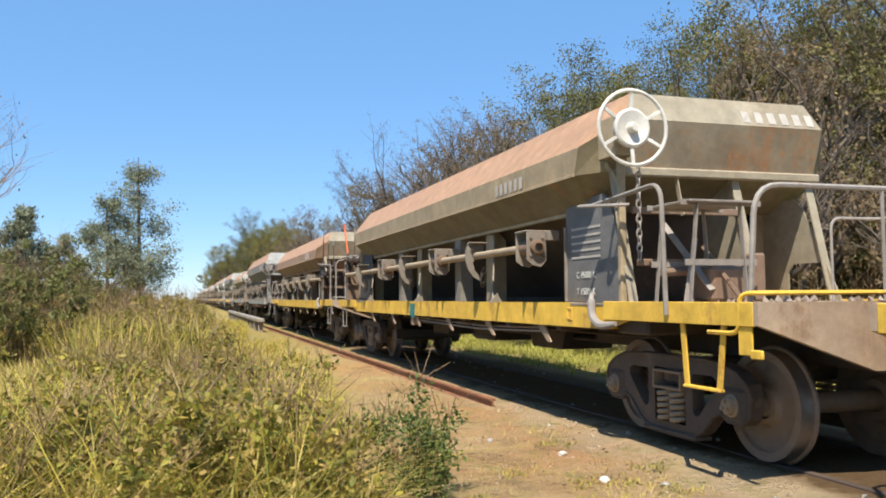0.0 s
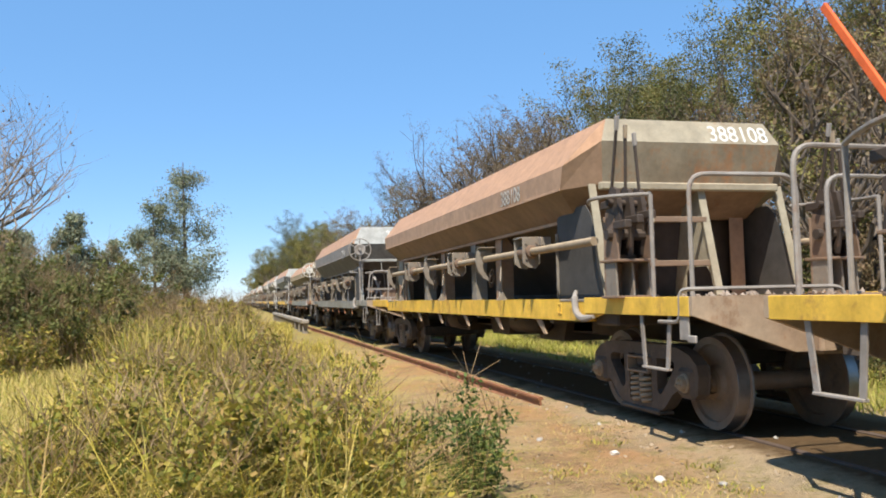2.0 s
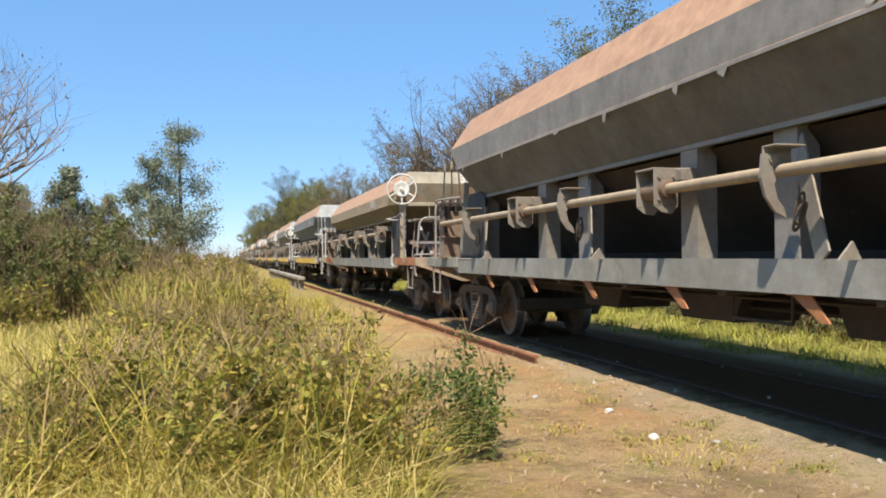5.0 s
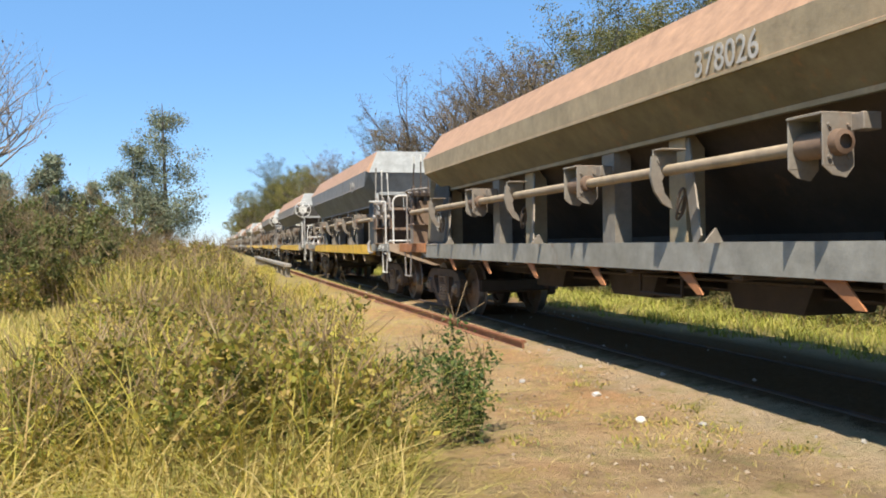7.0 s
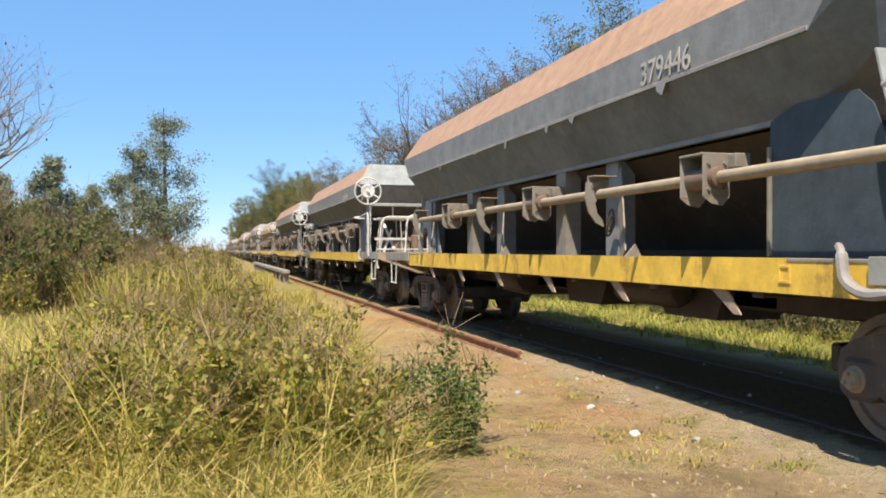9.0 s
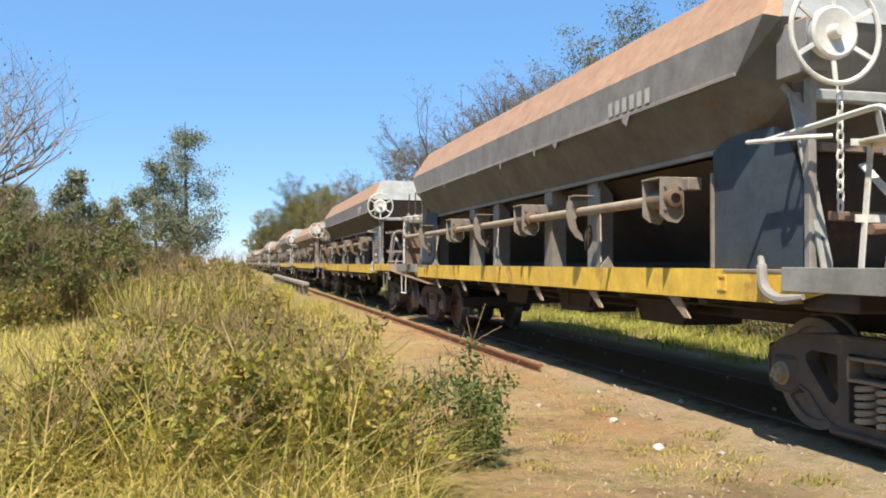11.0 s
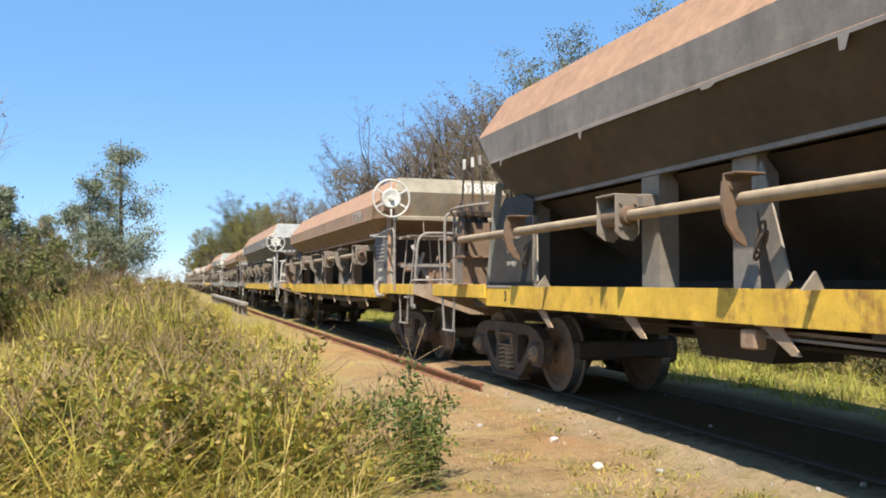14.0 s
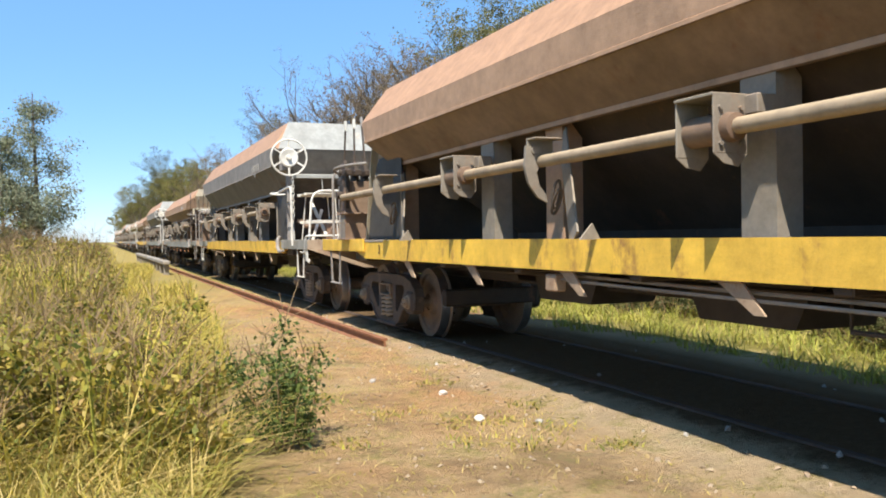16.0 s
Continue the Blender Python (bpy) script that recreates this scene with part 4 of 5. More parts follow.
        tube = part("discharge_shaft", shared("shaft", "pipe", pipe, True), w, "long dusty round shaft", side @ pose(-1.34, 0, 1.765, 0, 0, 0) if turn is UNIT else side @ pose(-1.34, -1.75, 1.765))
        boxes, hooks = ((-4.20, -0.86, 2.50), (-2.43, 1.0, 4.62)) if turn is UNIT else ((-4.15, -0.88, 2.52), (-2.40, 0.90, 4.50))
        for y in boxes:
            b = part("bearing_box", shared("bearing_box", "post", pipe_box), w, "bolted steel bearing box", side @ pose(-1.34, y, 1.765) @ Matrix.Scale(0.84, 4))
            part("collar", shared("collar", "rusty", pipe_collar, True), b, "rusty collar")
            if y > -3:
                part("post", shared("post", "post", post_side), w, m=side @ pose(-1.235, y - 0.07, 1.80))
        for y in hooks:
            h = part("hook", shared("hook", spec.get("hooks", "post"), hook), w, "curved locking hook", side @ pose(-1.34, y, 1.765) @ Matrix.Scale(0.82, 4))
            part("link", shared("link", "bogie", link, True), h)
            part("link", shared("link", "bogie", link, True), h, m=pose(0.0, -0.07, -0.03, 12, 0, 0))
            part("stay", shared("stay", "post", stay), w, m=side @ pose(-1.34, y, 1.80))
            part("inner_post", shared("inner_post", body, post_side), w, m=side @ pose(-1.185, y + 0.32, 1.80))
        part("flaking_lip", shared("flaking_lip_" + form, body, lambda: flaking_lip(form)), hopper, "ragged flaking edge", side) if form == "high" else None
        for dz, dx in ((0.0, 0.0), (0.035, 0.05)) if spec.get("load") else ():
            part("pull_rod", shared("pull_rod", "post", pull_rod, True), w, "thin pale pull rod", side @ pose(-1.19 + dx, 0, 0.87 + dz))
        if spec.get("load"):
            part("rod_bracket", shared("rod_bracket", "head", lambda: Geo().box(-1.23, -1.13, 0.98, 1.13, 0.80, 0.93, 0.012)), w, m=side)
        for y in (-4.15, -2.5, -0.85, 0.85, 2.55, 4.25):
            part("sill_bracket", shared("sill_bracket", "sill_rust" if sillm == "sill_grey" else "head", sill_bracket), w, m=side @ pose(0, y, 0))
        # levers stand at the +y end of the -x side, and mirrored at the +x side by a second stand
    for x in (-0.12, 2.18):
        s = part("lever_stand", shared("lever_stand", "rusty", lever_stand), w, "rusty lever pedestal", pose(x, 0.62, 0))
        for wx in (-1.2, -1.03, -0.86):
            part("web", shared("stand_web", "post", stand_web), s, m=pose(wx, 0, 0))
        for wx in (-1.2, -0.86):
            part("cheek", shared("stand_cheek", "rusty", stand_cheek), s, m=pose(wx, 0, 0))
        part("lever_gear", shared("lever_gear", "under" if spec["tube"] != "white" else "tube_grey", lever_gear, True), s)
        for i in range(3):
            if i == 0 and spec["grips"][0] == "orange":
                part("lever", shared("long_lever", "orange", long_lever), s, "long faded orange lever")
                continue
            part("lever", shared("lever%d" % i, "white" if spec.get("platform_text") else "under", lambda: lever(i)), s)
            part("lever_grip", shared("grip%d" % i, spec["grips"][i], lambda: lever_grip(i)), s)
    part("guard_rail", shared("guard_rail", tubem, guard_rail, True), w, m=pose(0, 0.45, 0))
    part("guard_rail", shared("guard_rail_other", tubem, lambda: guard_rail(-1), True), w, m=pose(0, 0.45, 0))
    part("corner_rail", shared("corner_rail", tubem, corner_post, True), w)
    part("corner_rail", shared("corner_rail_other", tubem, lambda: corner_post(-1), True), w)
    hw = part("hand_wheel", shared("hand_wheel", spec["wheel"], hand_wheel, True), w, "brake hand wheel with six spokes")
    for i in range(6):
        part("spoke", shared("spoke%d" % i, spec["wheel"], lambda: wheel_spoke(i)), hw)
    part("hub", shared("wheel_hub", spec["wheel"], wheel_hub, True), hw)
    part("brake_column", shared("brake_column", body, wheel_column), w)
    part("chain", shared("chain", tubem, chain, True), w, "hanging steel chain", pose(-0.13, -0.25, -0.1))
    part("side_rail", shared("side_rail", tubem, side_rail, True), w, m=pose(0, 0.01, -0.09))
    part("end_rail", shared("end_rail", tubem, end_rail, True), w, m=pose(0, -0.05, 0))
    part("brake_frame", shared("brake_frame", tubem, brake_frame), w)
    part("brake_rigging", shared("rigging", "rusty", rigging), w)
    for turn in (UNIT, HALF_TURN):
        part("rope_hook", shared("rope_hook", "tube_grey", rope_hook, True), w, "heavy grey cast hook", turn)
        part("tag_holder", shared("tag_holder", sillm, tag_holder), w, m=turn)
    part("brake_cylinder", shared("brake_cylinder", "under", brake_cylinder, True), w)
    part("air_tank", shared("air_tank", "under", air_tank, True), w)
    part("brake_rod", shared("brake_rod", "under", brake_rod, True), w)
    part("rod_hanger", shared("rod_hanger", "under", rod_hanger, True), w)
    for y in (-6.02, 6.02):
        bo = part("bogie", shared("bolster", "bogie", bolster), w, "dark greasy cast bogie", pose(0, y, 0))
        for s in (-1, 1):
            part("side_frame", shared("side_frame", "bogie", side_frame), bo, m=pose(s * 0.80, 0, 0))
            part("spring_seat", shared("spring_seat", "wheel", spring_seat), bo, m=pose(s * 0.80, 0, 0, 0, 0, 0 if s < 0 else 180))
            for k in (-1, 1):
                part("spring", shared("spring", "pipe", lambda: coil(0, 0), True), bo, "coil spring", pose(s * 0.82, k * 0.095, 0))
                part("axle_cap", shared("axle_cap", "pipe", axle_cap, True), bo, m=pose(s * 0.89, k * AXLE, 0.43, 0, 0, 0 if s < 0 else 180))
        for k in (-1, 1):
            if k * y < 0:
                part("brake_beam", shared("brake_beam", "under", lambda: Geo().box(-0.62, 0.62, -0.05, 0.05, 0.40, 0.60, 0.02)), bo, m=pose(0, k * 1.38, 0))
            ws = part("wheelset", shared("wheelset", "wheel", lambda: Geo().add(axle().v, axle().f).add(wheel_disc(-1).v, wheel_disc(-1).f).add(wheel_disc(1).v, wheel_disc(1).f).add([(-0.60, 0.24, 0), (-0.60, 0.28, 0.03), (-0.60, 0.28, -0.03)], [(0, 1, 2)]), True), bo, "brown iron wheels on one axle", pose(0, k * AXLE, R_WHEEL))
            if len(ws.data.materials) < 2:
                ws.data.materials.append(M["tread"])
                for p in ws.data.polygons:
                    if math.hypot(p.center.y, p.center.z) > 0.405 and abs(p.normal.x) < 0.75:
                        p.material_index = 1
            WHEELSETS.append((ws, spec, k))
    # painted numbers
    f = FORMS[form]
    (_, ya, za), (_, yb, zb) = f["top"], f["end"]
    tilt = math.degrees(math.atan2(za - zb, yb - ya))
    size = 0.34 if form == "high" else 0.285
    foot = 0.36 if spec.get("mid_number") else 0.45 if form == "high" else 0.12
    on_end = pose(0.10 if spec.get("mid_number") else 0.58, -yb + foot * (yb - ya) - 0.010, zb + foot * (za - zb), tilt, 0, 0)
    on_side = pose(-(f["band"][0] + 0.016), spec.get("side_at", -3.65), f["band"][2] + 0.035, 90, 0, -90)
    for turn in (UNIT, HALF_TURN):
        if spec["number"]:
            lettering(spec["number"], size, hopper, turn @ on_end @ Matrix.Diagonal((0.86, 1, 1, 1)), "end_number")
            lettering(spec["number"], 0.27, hopper, turn @ on_side @ Matrix.Diagonal((0.95, 1, 1, 1)), "side_number", "lettering_dim")
        else:
            part("end_number", shared("bars", "lettering_dim", lambda: bars(0.8, 0.13, 6, 0.06)), hopper, "faded white painted marks", turn @ on_end)
            part("side_number", shared("bars", "lettering_dim", lambda: bars(0.8, 0.13, 6, 0.06)), hopper, "faded white painted marks", turn @ on_side)
    for turn in (UNIT, HALF_TURN):
        if spec.get("load"):
            for i, s in enumerate(("C 45000 K", "T 15000 K")):
                lettering(s, 0.09, hopper, turn @ pose(-1.132, -5.05, 1.43 - i * 0.16, 90, 0, -90), "load_lettering")
            for i in range(5):
                part("faint_row", shared("faint_row", "lettering_dim", faint_row), hopper, "faded row of painted marks", turn @ pose(-1.130, -5.05, 1.62 + i * 0.07, 90, 0, -90))
        if spec.get("shop"):
            for i, s in enumerate(("TRANSFORMADO", "TALLERES", "TAFI VIEJO")):
                lettering(s, 0.078, hopper, turn @ pose(0.99 if turn is UNIT else 1.13, -5.22, 1.72 - i * 0.15, 90, 0, 90) @ Matrix.Diagonal((0.8, 1, 1, 1)), "workshop_lettering", "lettering_dim")
    if spec.get("patch"):
        part("paint_patch", Geo().prism([(-0.14, 0.93), (0.10, 0.93), (0.17, 1.0), (0.14, 1.155), (-0.16, 1.155), (-0.12, 1.04)], "x", -1.2535, -1.250).mesh("paint_patch", M[spec["patch_mat"]]), w, "blue green patch of touch-up paint", pose(0, spec["patch"], 0))
    if sillm == "yellow":
        for turn in (UNIT, HALF_TURN):
            lettering("3", 0.16, w, turn @ pose(-1.254, 5.1, 1.03, 90, 0, -90), "sill_number", "under")
    if spec.get("platform_text"):
        lettering(spec["platform_text"], 0.12, w, HALF_TURN @ pose(-1.285, -6.75, 1.09, 90, 0, -90) @ Matrix.Diagonal((0.85, 1, 1, 1)), "platform_lettering")
    if spec.get("emblem"):
        g = Geo().tube([(0.26 * math.cos(a), 0.26 * math.sin(a), 0) for a in np.linspace(0, 6.28319, 33)[:-1]], 0.006, 5, True).tube([(0.19 * math.cos(a), 0.19 * math.sin(a), 0) for a in np.linspace(0, 6.28319, 33)[:-1]], 0.012, 5, True).box(-0.06, 0.06, -0.1, 0.1, -0.002, 0.004, 0.001)
        part("emblem", g.mesh("emblem", M["lettering_dim"]), hopper, "round faded white painted emblem", pose(-1.132, 5.25, 1.6, 90, 0, -90) @ Matrix.Scale(0.7, 4))
    return w


GRIPS = {"white": ("white", "white", "tube_grey"), "orange": ("orange", "tube_grey", "tube_grey"), "plain": ("tube_grey", "pipe", "tube_grey")}


def spec(number, body, end, sill_mat, plat, tube, wheel, grips, label, turned=False, plate=None, **more):
    return dict(number=number, body=body, end=end, sill=sill_mat, plat=plat, tube=tube, wheel=wheel, grips=GRIPS[grips], label=label, turned=turned,
                plate=plate or "plate_shaded", form="high" if body in ("body_grey", "body_blue", "body_taupe") else "low", sheet=more.pop("sheet", "sheet_rust" if end == "end_olive" else ""), sill_label="worn yellow painted steel" if sill_mat == "yellow" else "worn grey painted steel", **more)


Y_LABEL, G_LABEL = "dusty %s ballast hopper wagon with a yellow side sill", "dusty %s ballast hopper wagon with a grey side sill"
SPECS = [
    spec("", "body_brown", "end_olive", "yellow", "yellow", "tube_grey", "white", "plain", Y_LABEL % "brown"),
    spec("", "body_olive", "end_olive", "yellow", "yellow", "tube_grey", "white", "orange", Y_LABEL % "olive brown", rod="yellow", patch=0.95, patch_mat="teal", load=True, plate="plate_grey"),
    spec("388108", "body_brown", "end_olive", "yellow", "yellow", "tube_grey", "tube_grey", "plain", Y_LABEL % "rust brown", True),
    spec("391490", "body_grey", "end_grey", "sill_grey", "sill_grey", "tube_grey", "tube_grey", "plain", G_LABEL % "grey", mid_number=True),
    spec("378026", "body_olive", "end_olive", "sill_grey", "sill_rust", "tube_grey", "white", "white", G_LABEL % "olive brown", emblem=True, side_at=-3.3),
    spec("379446", "body_blue", "end_grey", "yellow", "sill_grey", "white", "white", "white", Y_LABEL % "blue grey", True, plate="plate_blue", platform_text="F.Fdo./COMP. BAJO"),
    spec("", "body_grey", "end_grey", "yellow", "sill_grey", "white", "white", "white", Y_LABEL % "grey", plate="plate_blue", shop=True),
    spec("380782", "body_taupe", "end_grey", "yellow", "yellow", "tube_grey", "white", "white", Y_LABEL % "brown grey", hooks="rusty", patch=-0.42, patch_mat="plate_blue", shop=True, load=True, plate="plate_grey"),
    spec("378398", "body_brown", "end_olive", "yellow", "yellow", "tube_grey", "white", "white", Y_LABEL % "red brown", load=True, plate="plate_grey", side_at=-4.1),
    spec("", "body_grey", "end_grey", "yellow", "sill_grey", "white", "white", "plain", Y_LABEL % "grey"),
    spec("", "body_brown", "end_olive", "sill_grey", "sill_grey", "tube_grey", "white", "plain", G_LABEL % "brown", True),
]
far_kinds = [("body_grey", "end_grey", "sill_grey", "white"), ("body_brown", "end_olive", "yellow", "tube_grey"), ("body_olive", "end_grey", "sill_grey", "white"), ("body_brown", "end_olive", "sill_grey", "tube_grey")]
for i in range(9):
    b, e, s, t = far_kinds[i % 4]
    SPECS.append(spec("", b, e, s, s, t, "white", "plain", (Y_LABEL if s == "yellow" else G_LABEL) % {"body_grey": "grey", "body_brown": "brown", "body_olive": "olive brown"}[b], i % 3 == 1))

WAGONS = []
for i, sp in enumerate(SPECS):
    sp["index"] = i
    WAGONS.append((build_wagon(sp), FIRST_CENTRE + (i - 1) * PITCH, sp["turned"]))


# ---- plants ----
def leaf_cloud(rng, centres, spread, count, size, droop=0.0, flat=1.0):
    """Diamond leaves scattered round centres."""
    c = centres[rng.integers(0, len(centres), count)]
    p = c + rng.normal(0, 1, (count, 3)) * spread * np.array([1, 1, flat])
    d = rng.normal(0, 1, (count, 3))
    d[:, 2] -= droop
    d /= np.linalg.norm(d, axis=1)[:, None] + 1e-9
    e = np.cross(d, rng.normal(0, 1, (count, 3)))
    e /= np.linalg.norm(e, axis=1)[:, None] + 1e-9
    s = (size * rng.uniform(0.55, 1.3, count))[:, None]
    return np.stack([p, p + d * s * 0.5 + e * s * 0.24, p + d * s, p + d * s * 0.5 - e * s * 0.24], 1).reshape(-1, 3)


def grow(rng, g, p, d, length, r, depth, tips, lift=0.15, wild=0.35, kids=(2, 4), n=6):
    """A limb with its branches, tapered; the thin ends go into tips."""
    pts, rs, q = [p], [r], Vector(p)
    steps = 4 if depth else 3
    for i in range(steps):
        d = (d + Vector((rng.normal(0, wild * 0.4), rng.normal(0, wild * 0.4), rng.normal(0, wild * 0.3) + lift * 0.25))).normalized()
        q = q + d * (length / steps)
        pts.append(q.copy())
        rs.append(r * (1 - 0.5 * (i + 1) / steps) if depth else r * (1 - 0.7 * (i + 1) / steps))
    g.tube(pts, rs, n if depth > 1 else 4, False, False)
    if depth == 0:
        tips += pts[1:]
        return
    for k in range(int(rng.integers(kids[0], kids[1] + 1))):
        at = int(rng.integers(2, steps + 1))
        a = rng.uniform(0, 6.283)
        side = Vector((math.cos(a), math.sin(a), rng.uniform(-0.1, 0.7)))
        grow(rng, g, pts[at], (d * 0.75 + side * rng.uniform(0.6, 1.0)).normalized(), length * rng.uniform(0.55, 0.8), rs[at] * 0.75, depth - 1, tips, lift, wild, kids, n)


def build_tree(seed, height, kind, label, name="tree", twig_leaves=2600):
    """A tree: trunk with limbs, and a crown of small leaves. kinds: crown, bare, tall, young."""
    rng = np.random.default_rng(seed)
    t = tagged(new(name), label, "tree")
    g, tips = Geo(), []
    if kind in ("tall", "young"):
        lean = Vector((rng.normal(0, 0.03), rng.normal(0, 0.03), 1)).normalized()
        top = lean * height
        g.tube([(0, 0, -0.3), top * 0.35 + Vector((rng.normal(0, 0.1), 0, 0)), top * 0.7, top], [height * 0.018, height * 0.013, height * 0.008, 0.02], 8)
        for i in range(34):
            f = rng.uniform(0.10, 0.97)
            a = rng.uniform(0, 6.283)
            ln = height * (0.24 if kind == "tall" else 0.2) * (1.08 - f) * rng.uniform(0.6, 1.2) + 0.25
            grow(rng, g, top * f, Vector((math.cos(a), math.sin(a), rng.uniform(0.1, 0.7))).normalized(), ln, 0.03, 1, tips, 0.2, 0.3, (2, 3))
        cloud = leaf_cloud(rng, np.array([tuple(p) for p in tips]), height * 0.026, 15000, 0.14, 0.5, 1.0)
        leafm = "leaf_grey_hazy"
    else:
        depth = 4 if kind == "bare" else 3
        stems = int(rng.integers(1, 3)) if kind == "crown" else 2
        for s in range(stems):
            d = Vector((rng.normal(0, 0.2), rng.normal(0, 0.2), 1)).normalized()
            grow(rng, g, Vector((rng.normal(0, 0.15), rng.normal(0, 0.15), -0.3)), d, height * 0.42, height * (0.019 if kind == "crown" else 0.016 if twig_leaves < 1000 else 0.032), depth, tips, 0.25, 0.5, (3, 4) if kind != "bare" else (3, 4))
        k = height / max(v[2] for v in g.v)
        g.v = [(x * (0.75 + 0.25 * k), y * (0.75 + 0.25 * k), z * k) for x, y, z in g.v]
        c = np.array([(p.x * (0.75 + 0.25 * k), p.y * (0.75 + 0.25 * k), p.z * k) for p in tips])
        if kind == "crown":
            cloud, leafm = leaf_cloud(rng, c, height * 0.021, 26000, 0.105, 0.2, 0.6), ("leaf_dark" if seed % 2 else "leaf_olive")
        else:
            cloud, leafm = leaf_cloud(rng, c[rng.random(len(c)) < 0.5], height * 0.013, twig_leaves, 0.10, 0.2, 0.7), "leaf_brown"
    part("trunk", g.mesh("trunk", M["bark_pale" if kind == "bare" and twig_leaves < 1000 else "bark"], True), t)
    part("crown", quads("crown", cloud, 4, leafm), t)
    return t


def place(ob, x, y, turn=0.0, size=1.0, z=None):
    ob.matrix_basis = pose(x, y, ground_height(x, y) if z is None else z, 0, 0, turn) @ Matrix.Scale(size, 4)
    return ob


def again(ob, x, y, turn, size):
    c = copy_thing(ob, pose(x, y, ground_height(x, y), 0, 0, turn))
    c.scale = (size, size, size)
    return c


def build_bush(seed, radius, height, leafm, leaves, leaf, stalks, label, name="bush"):
    """A low bush: many stems from the ground, leaves along them, dry stalks above."""
    rng = np.random.default_rng(seed)
    b = tagged(new(name), label, "bush")
    g, tips = Geo(), []
    for i in range(int(60 * radius) + 10):
        a, rr = rng.uniform(0, 6.283), radius * math.sqrt(rng.random())
        p = Vector((rr * math.cos(a), rr * math.sin(a), -0.05))
        d = Vector((rng.normal(0, 0.25), rng.normal(0, 0.25), 1)).normalized()
        h = height * rng.uniform(0.6, 1.0) * (1 - 0.45 * (rr / radius) ** 2)
        pts = [p + d * h * t + Vector((rng.normal(0, 0.03), rng.normal(0, 0.03), 0)) for t in (0, 0.35, 0.7, 1.0)]
        g.tube(pts, [0.006, 0.005, 0.004, 0.002], 4, False, False)
        tips += [tuple(pts[1] * (1 - t) + pts[3] * t) for t in (0.0, 0.3, 0.6, 0.85, 1.0)]
        if rng.random() < stalks:
            q = pts[3]
            for k in range(5):
                e = Vector((rng.normal(0, 0.55), rng.normal(0, 0.55), 0.8)).normalized()
                g.tube([q, q + e * height * rng.uniform(0.1, 0.34)], [0.0035, 0.0018], 3, False, False)
    part("stemwork", g.mesh("stemwork", M["stalk"]), b)["kind"] = "stuff"
    part("foliage", quads("foliage", leaf_cloud(rng, np.array(tips)[rng.random(len(tips)) < 0.32], 0.058, leaves, leaf, 0.1, 0.9), 4, leafm), b)
    return b


def blades(seed, spots, height, width, bend):
    """Grass blades as bent strips of three quads, one island each: arrays of corner points."""
    rng = np.random.default_rng(seed)
    n = len(spots)
    a = rng.uniform(0, 6.283, n)
    h = height * rng.uniform(0.5, 1.15, n)
    out = np.stack([np.cos(a), np.sin(a), np.zeros(n)], 1)
    sd = np.stack([-np.sin(a), np.cos(a), np.zeros(n)], 1) * (width * rng.uniform(0.6, 1.3, n))[:, None]
    bd = (bend * rng.uniform(0.2, 1.2, n))[:, None]
    ps = []
    for t in (0, 0.4, 0.75, 1.0):
        p = spots + out * bd * (h[:, None]) * t ** 2
        p[:, 2] += h * (t - 0.25 * bd[:, 0] * t ** 2)
        ps.append((p, sd * (1 - t) ** 0.7 if t < 1 else sd * 0.05))
    return ps


def grass_mesh(name, ps, mat):
    n = len(ps[0][0])
    v = np.stack([q for p, s in ps for q in (p - s, p + s)], 1).reshape(-1, 3).astype(np.float32)
    base = (np.arange(n) * 8)[:, None]
    f = np.concatenate([base + np.array(q) for q in ((0, 1, 3, 2), (2, 3, 5, 4), (4, 5, 7, 6))], 1).reshape(-1).astype(np.int32)
    me = bpy.data.meshes.new(name)
    me.vertices.add(len(v))
    me.vertices.foreach_set("co", v.ravel())
    me.loops.add(len(f))
    me.loops.foreach_set("vertex_index", f)
    me.polygons.add(len(f) // 4)
    me.polygons.foreach_set("loop_start", np.arange(0, len(f), 4, dtype=np.int32))
    me.polygons.foreach_set("loop_total", np.full(len(f) // 4, 4, dtype=np.int32))
    me.update()
    me.validate()
    me.materials.append(M[mat])
    return me


def spots_in(rng, n, x0, x1, y0, y1, clump=0.25, keep=None):
    """Clumped places on the ground within a rectangle."""
    k = max(1, n // 24)
    c = np.stack([rng.uniform(x0, x1, k), rng.uniform(y0, y1, k)], 1)
    p = c[rng.integers(0, k, n)] + rng.normal(0, clump, (n, 2))
    if keep is not None:
        p = p[keep(p[:, 0], p[:, 1])]
    z = np.array([ground_height(float(x), float(y)) for x, y in p])
    return np.concatenate([p, z[:, None] - 0.01], 1)


def verge_edge(y):
    """How far the weeds reach towards the track."""
    return np.interp(y, (0, 3, 4.7, 9, 13, 20, 26), (-0.1, 0.75, 1.2, 1.7, 2.1, 2.45, 2.9))


rng0 = np.random.default_rng(11)
near = spots_in(rng0, 19000, -4.5, 2.2, 1.2, 12, 0.16, lambda x, y: (x < verge_edge(y) - 0.28) & (y > 1.3) & (x * x + y * y > 2.6) & (x > -0.7 - 0.11 * y))
tagged(new("tall_grass", grass_mesh("tall_grass", blades(1, near, 0.46, 0.0078, 1.6), "grass")), "tall yellow and green verge grass", "grass", kind="stuff")
strip = spots_in(rng0, 13000, -1.5, 1.9, 1.8, 5.0, 0.10, lambda x, y: (x < verge_edge(y) - 0.12) & (x > verge_edge(y) - 1.7) & (x * x + y * y > 3.2))
tagged(new("straw_grass", grass_mesh("straw_grass", blades(2, strip, 0.44, 0.005, 1.4), "straw")), "bright dry straw grass at the verge", "grass", kind="stuff")
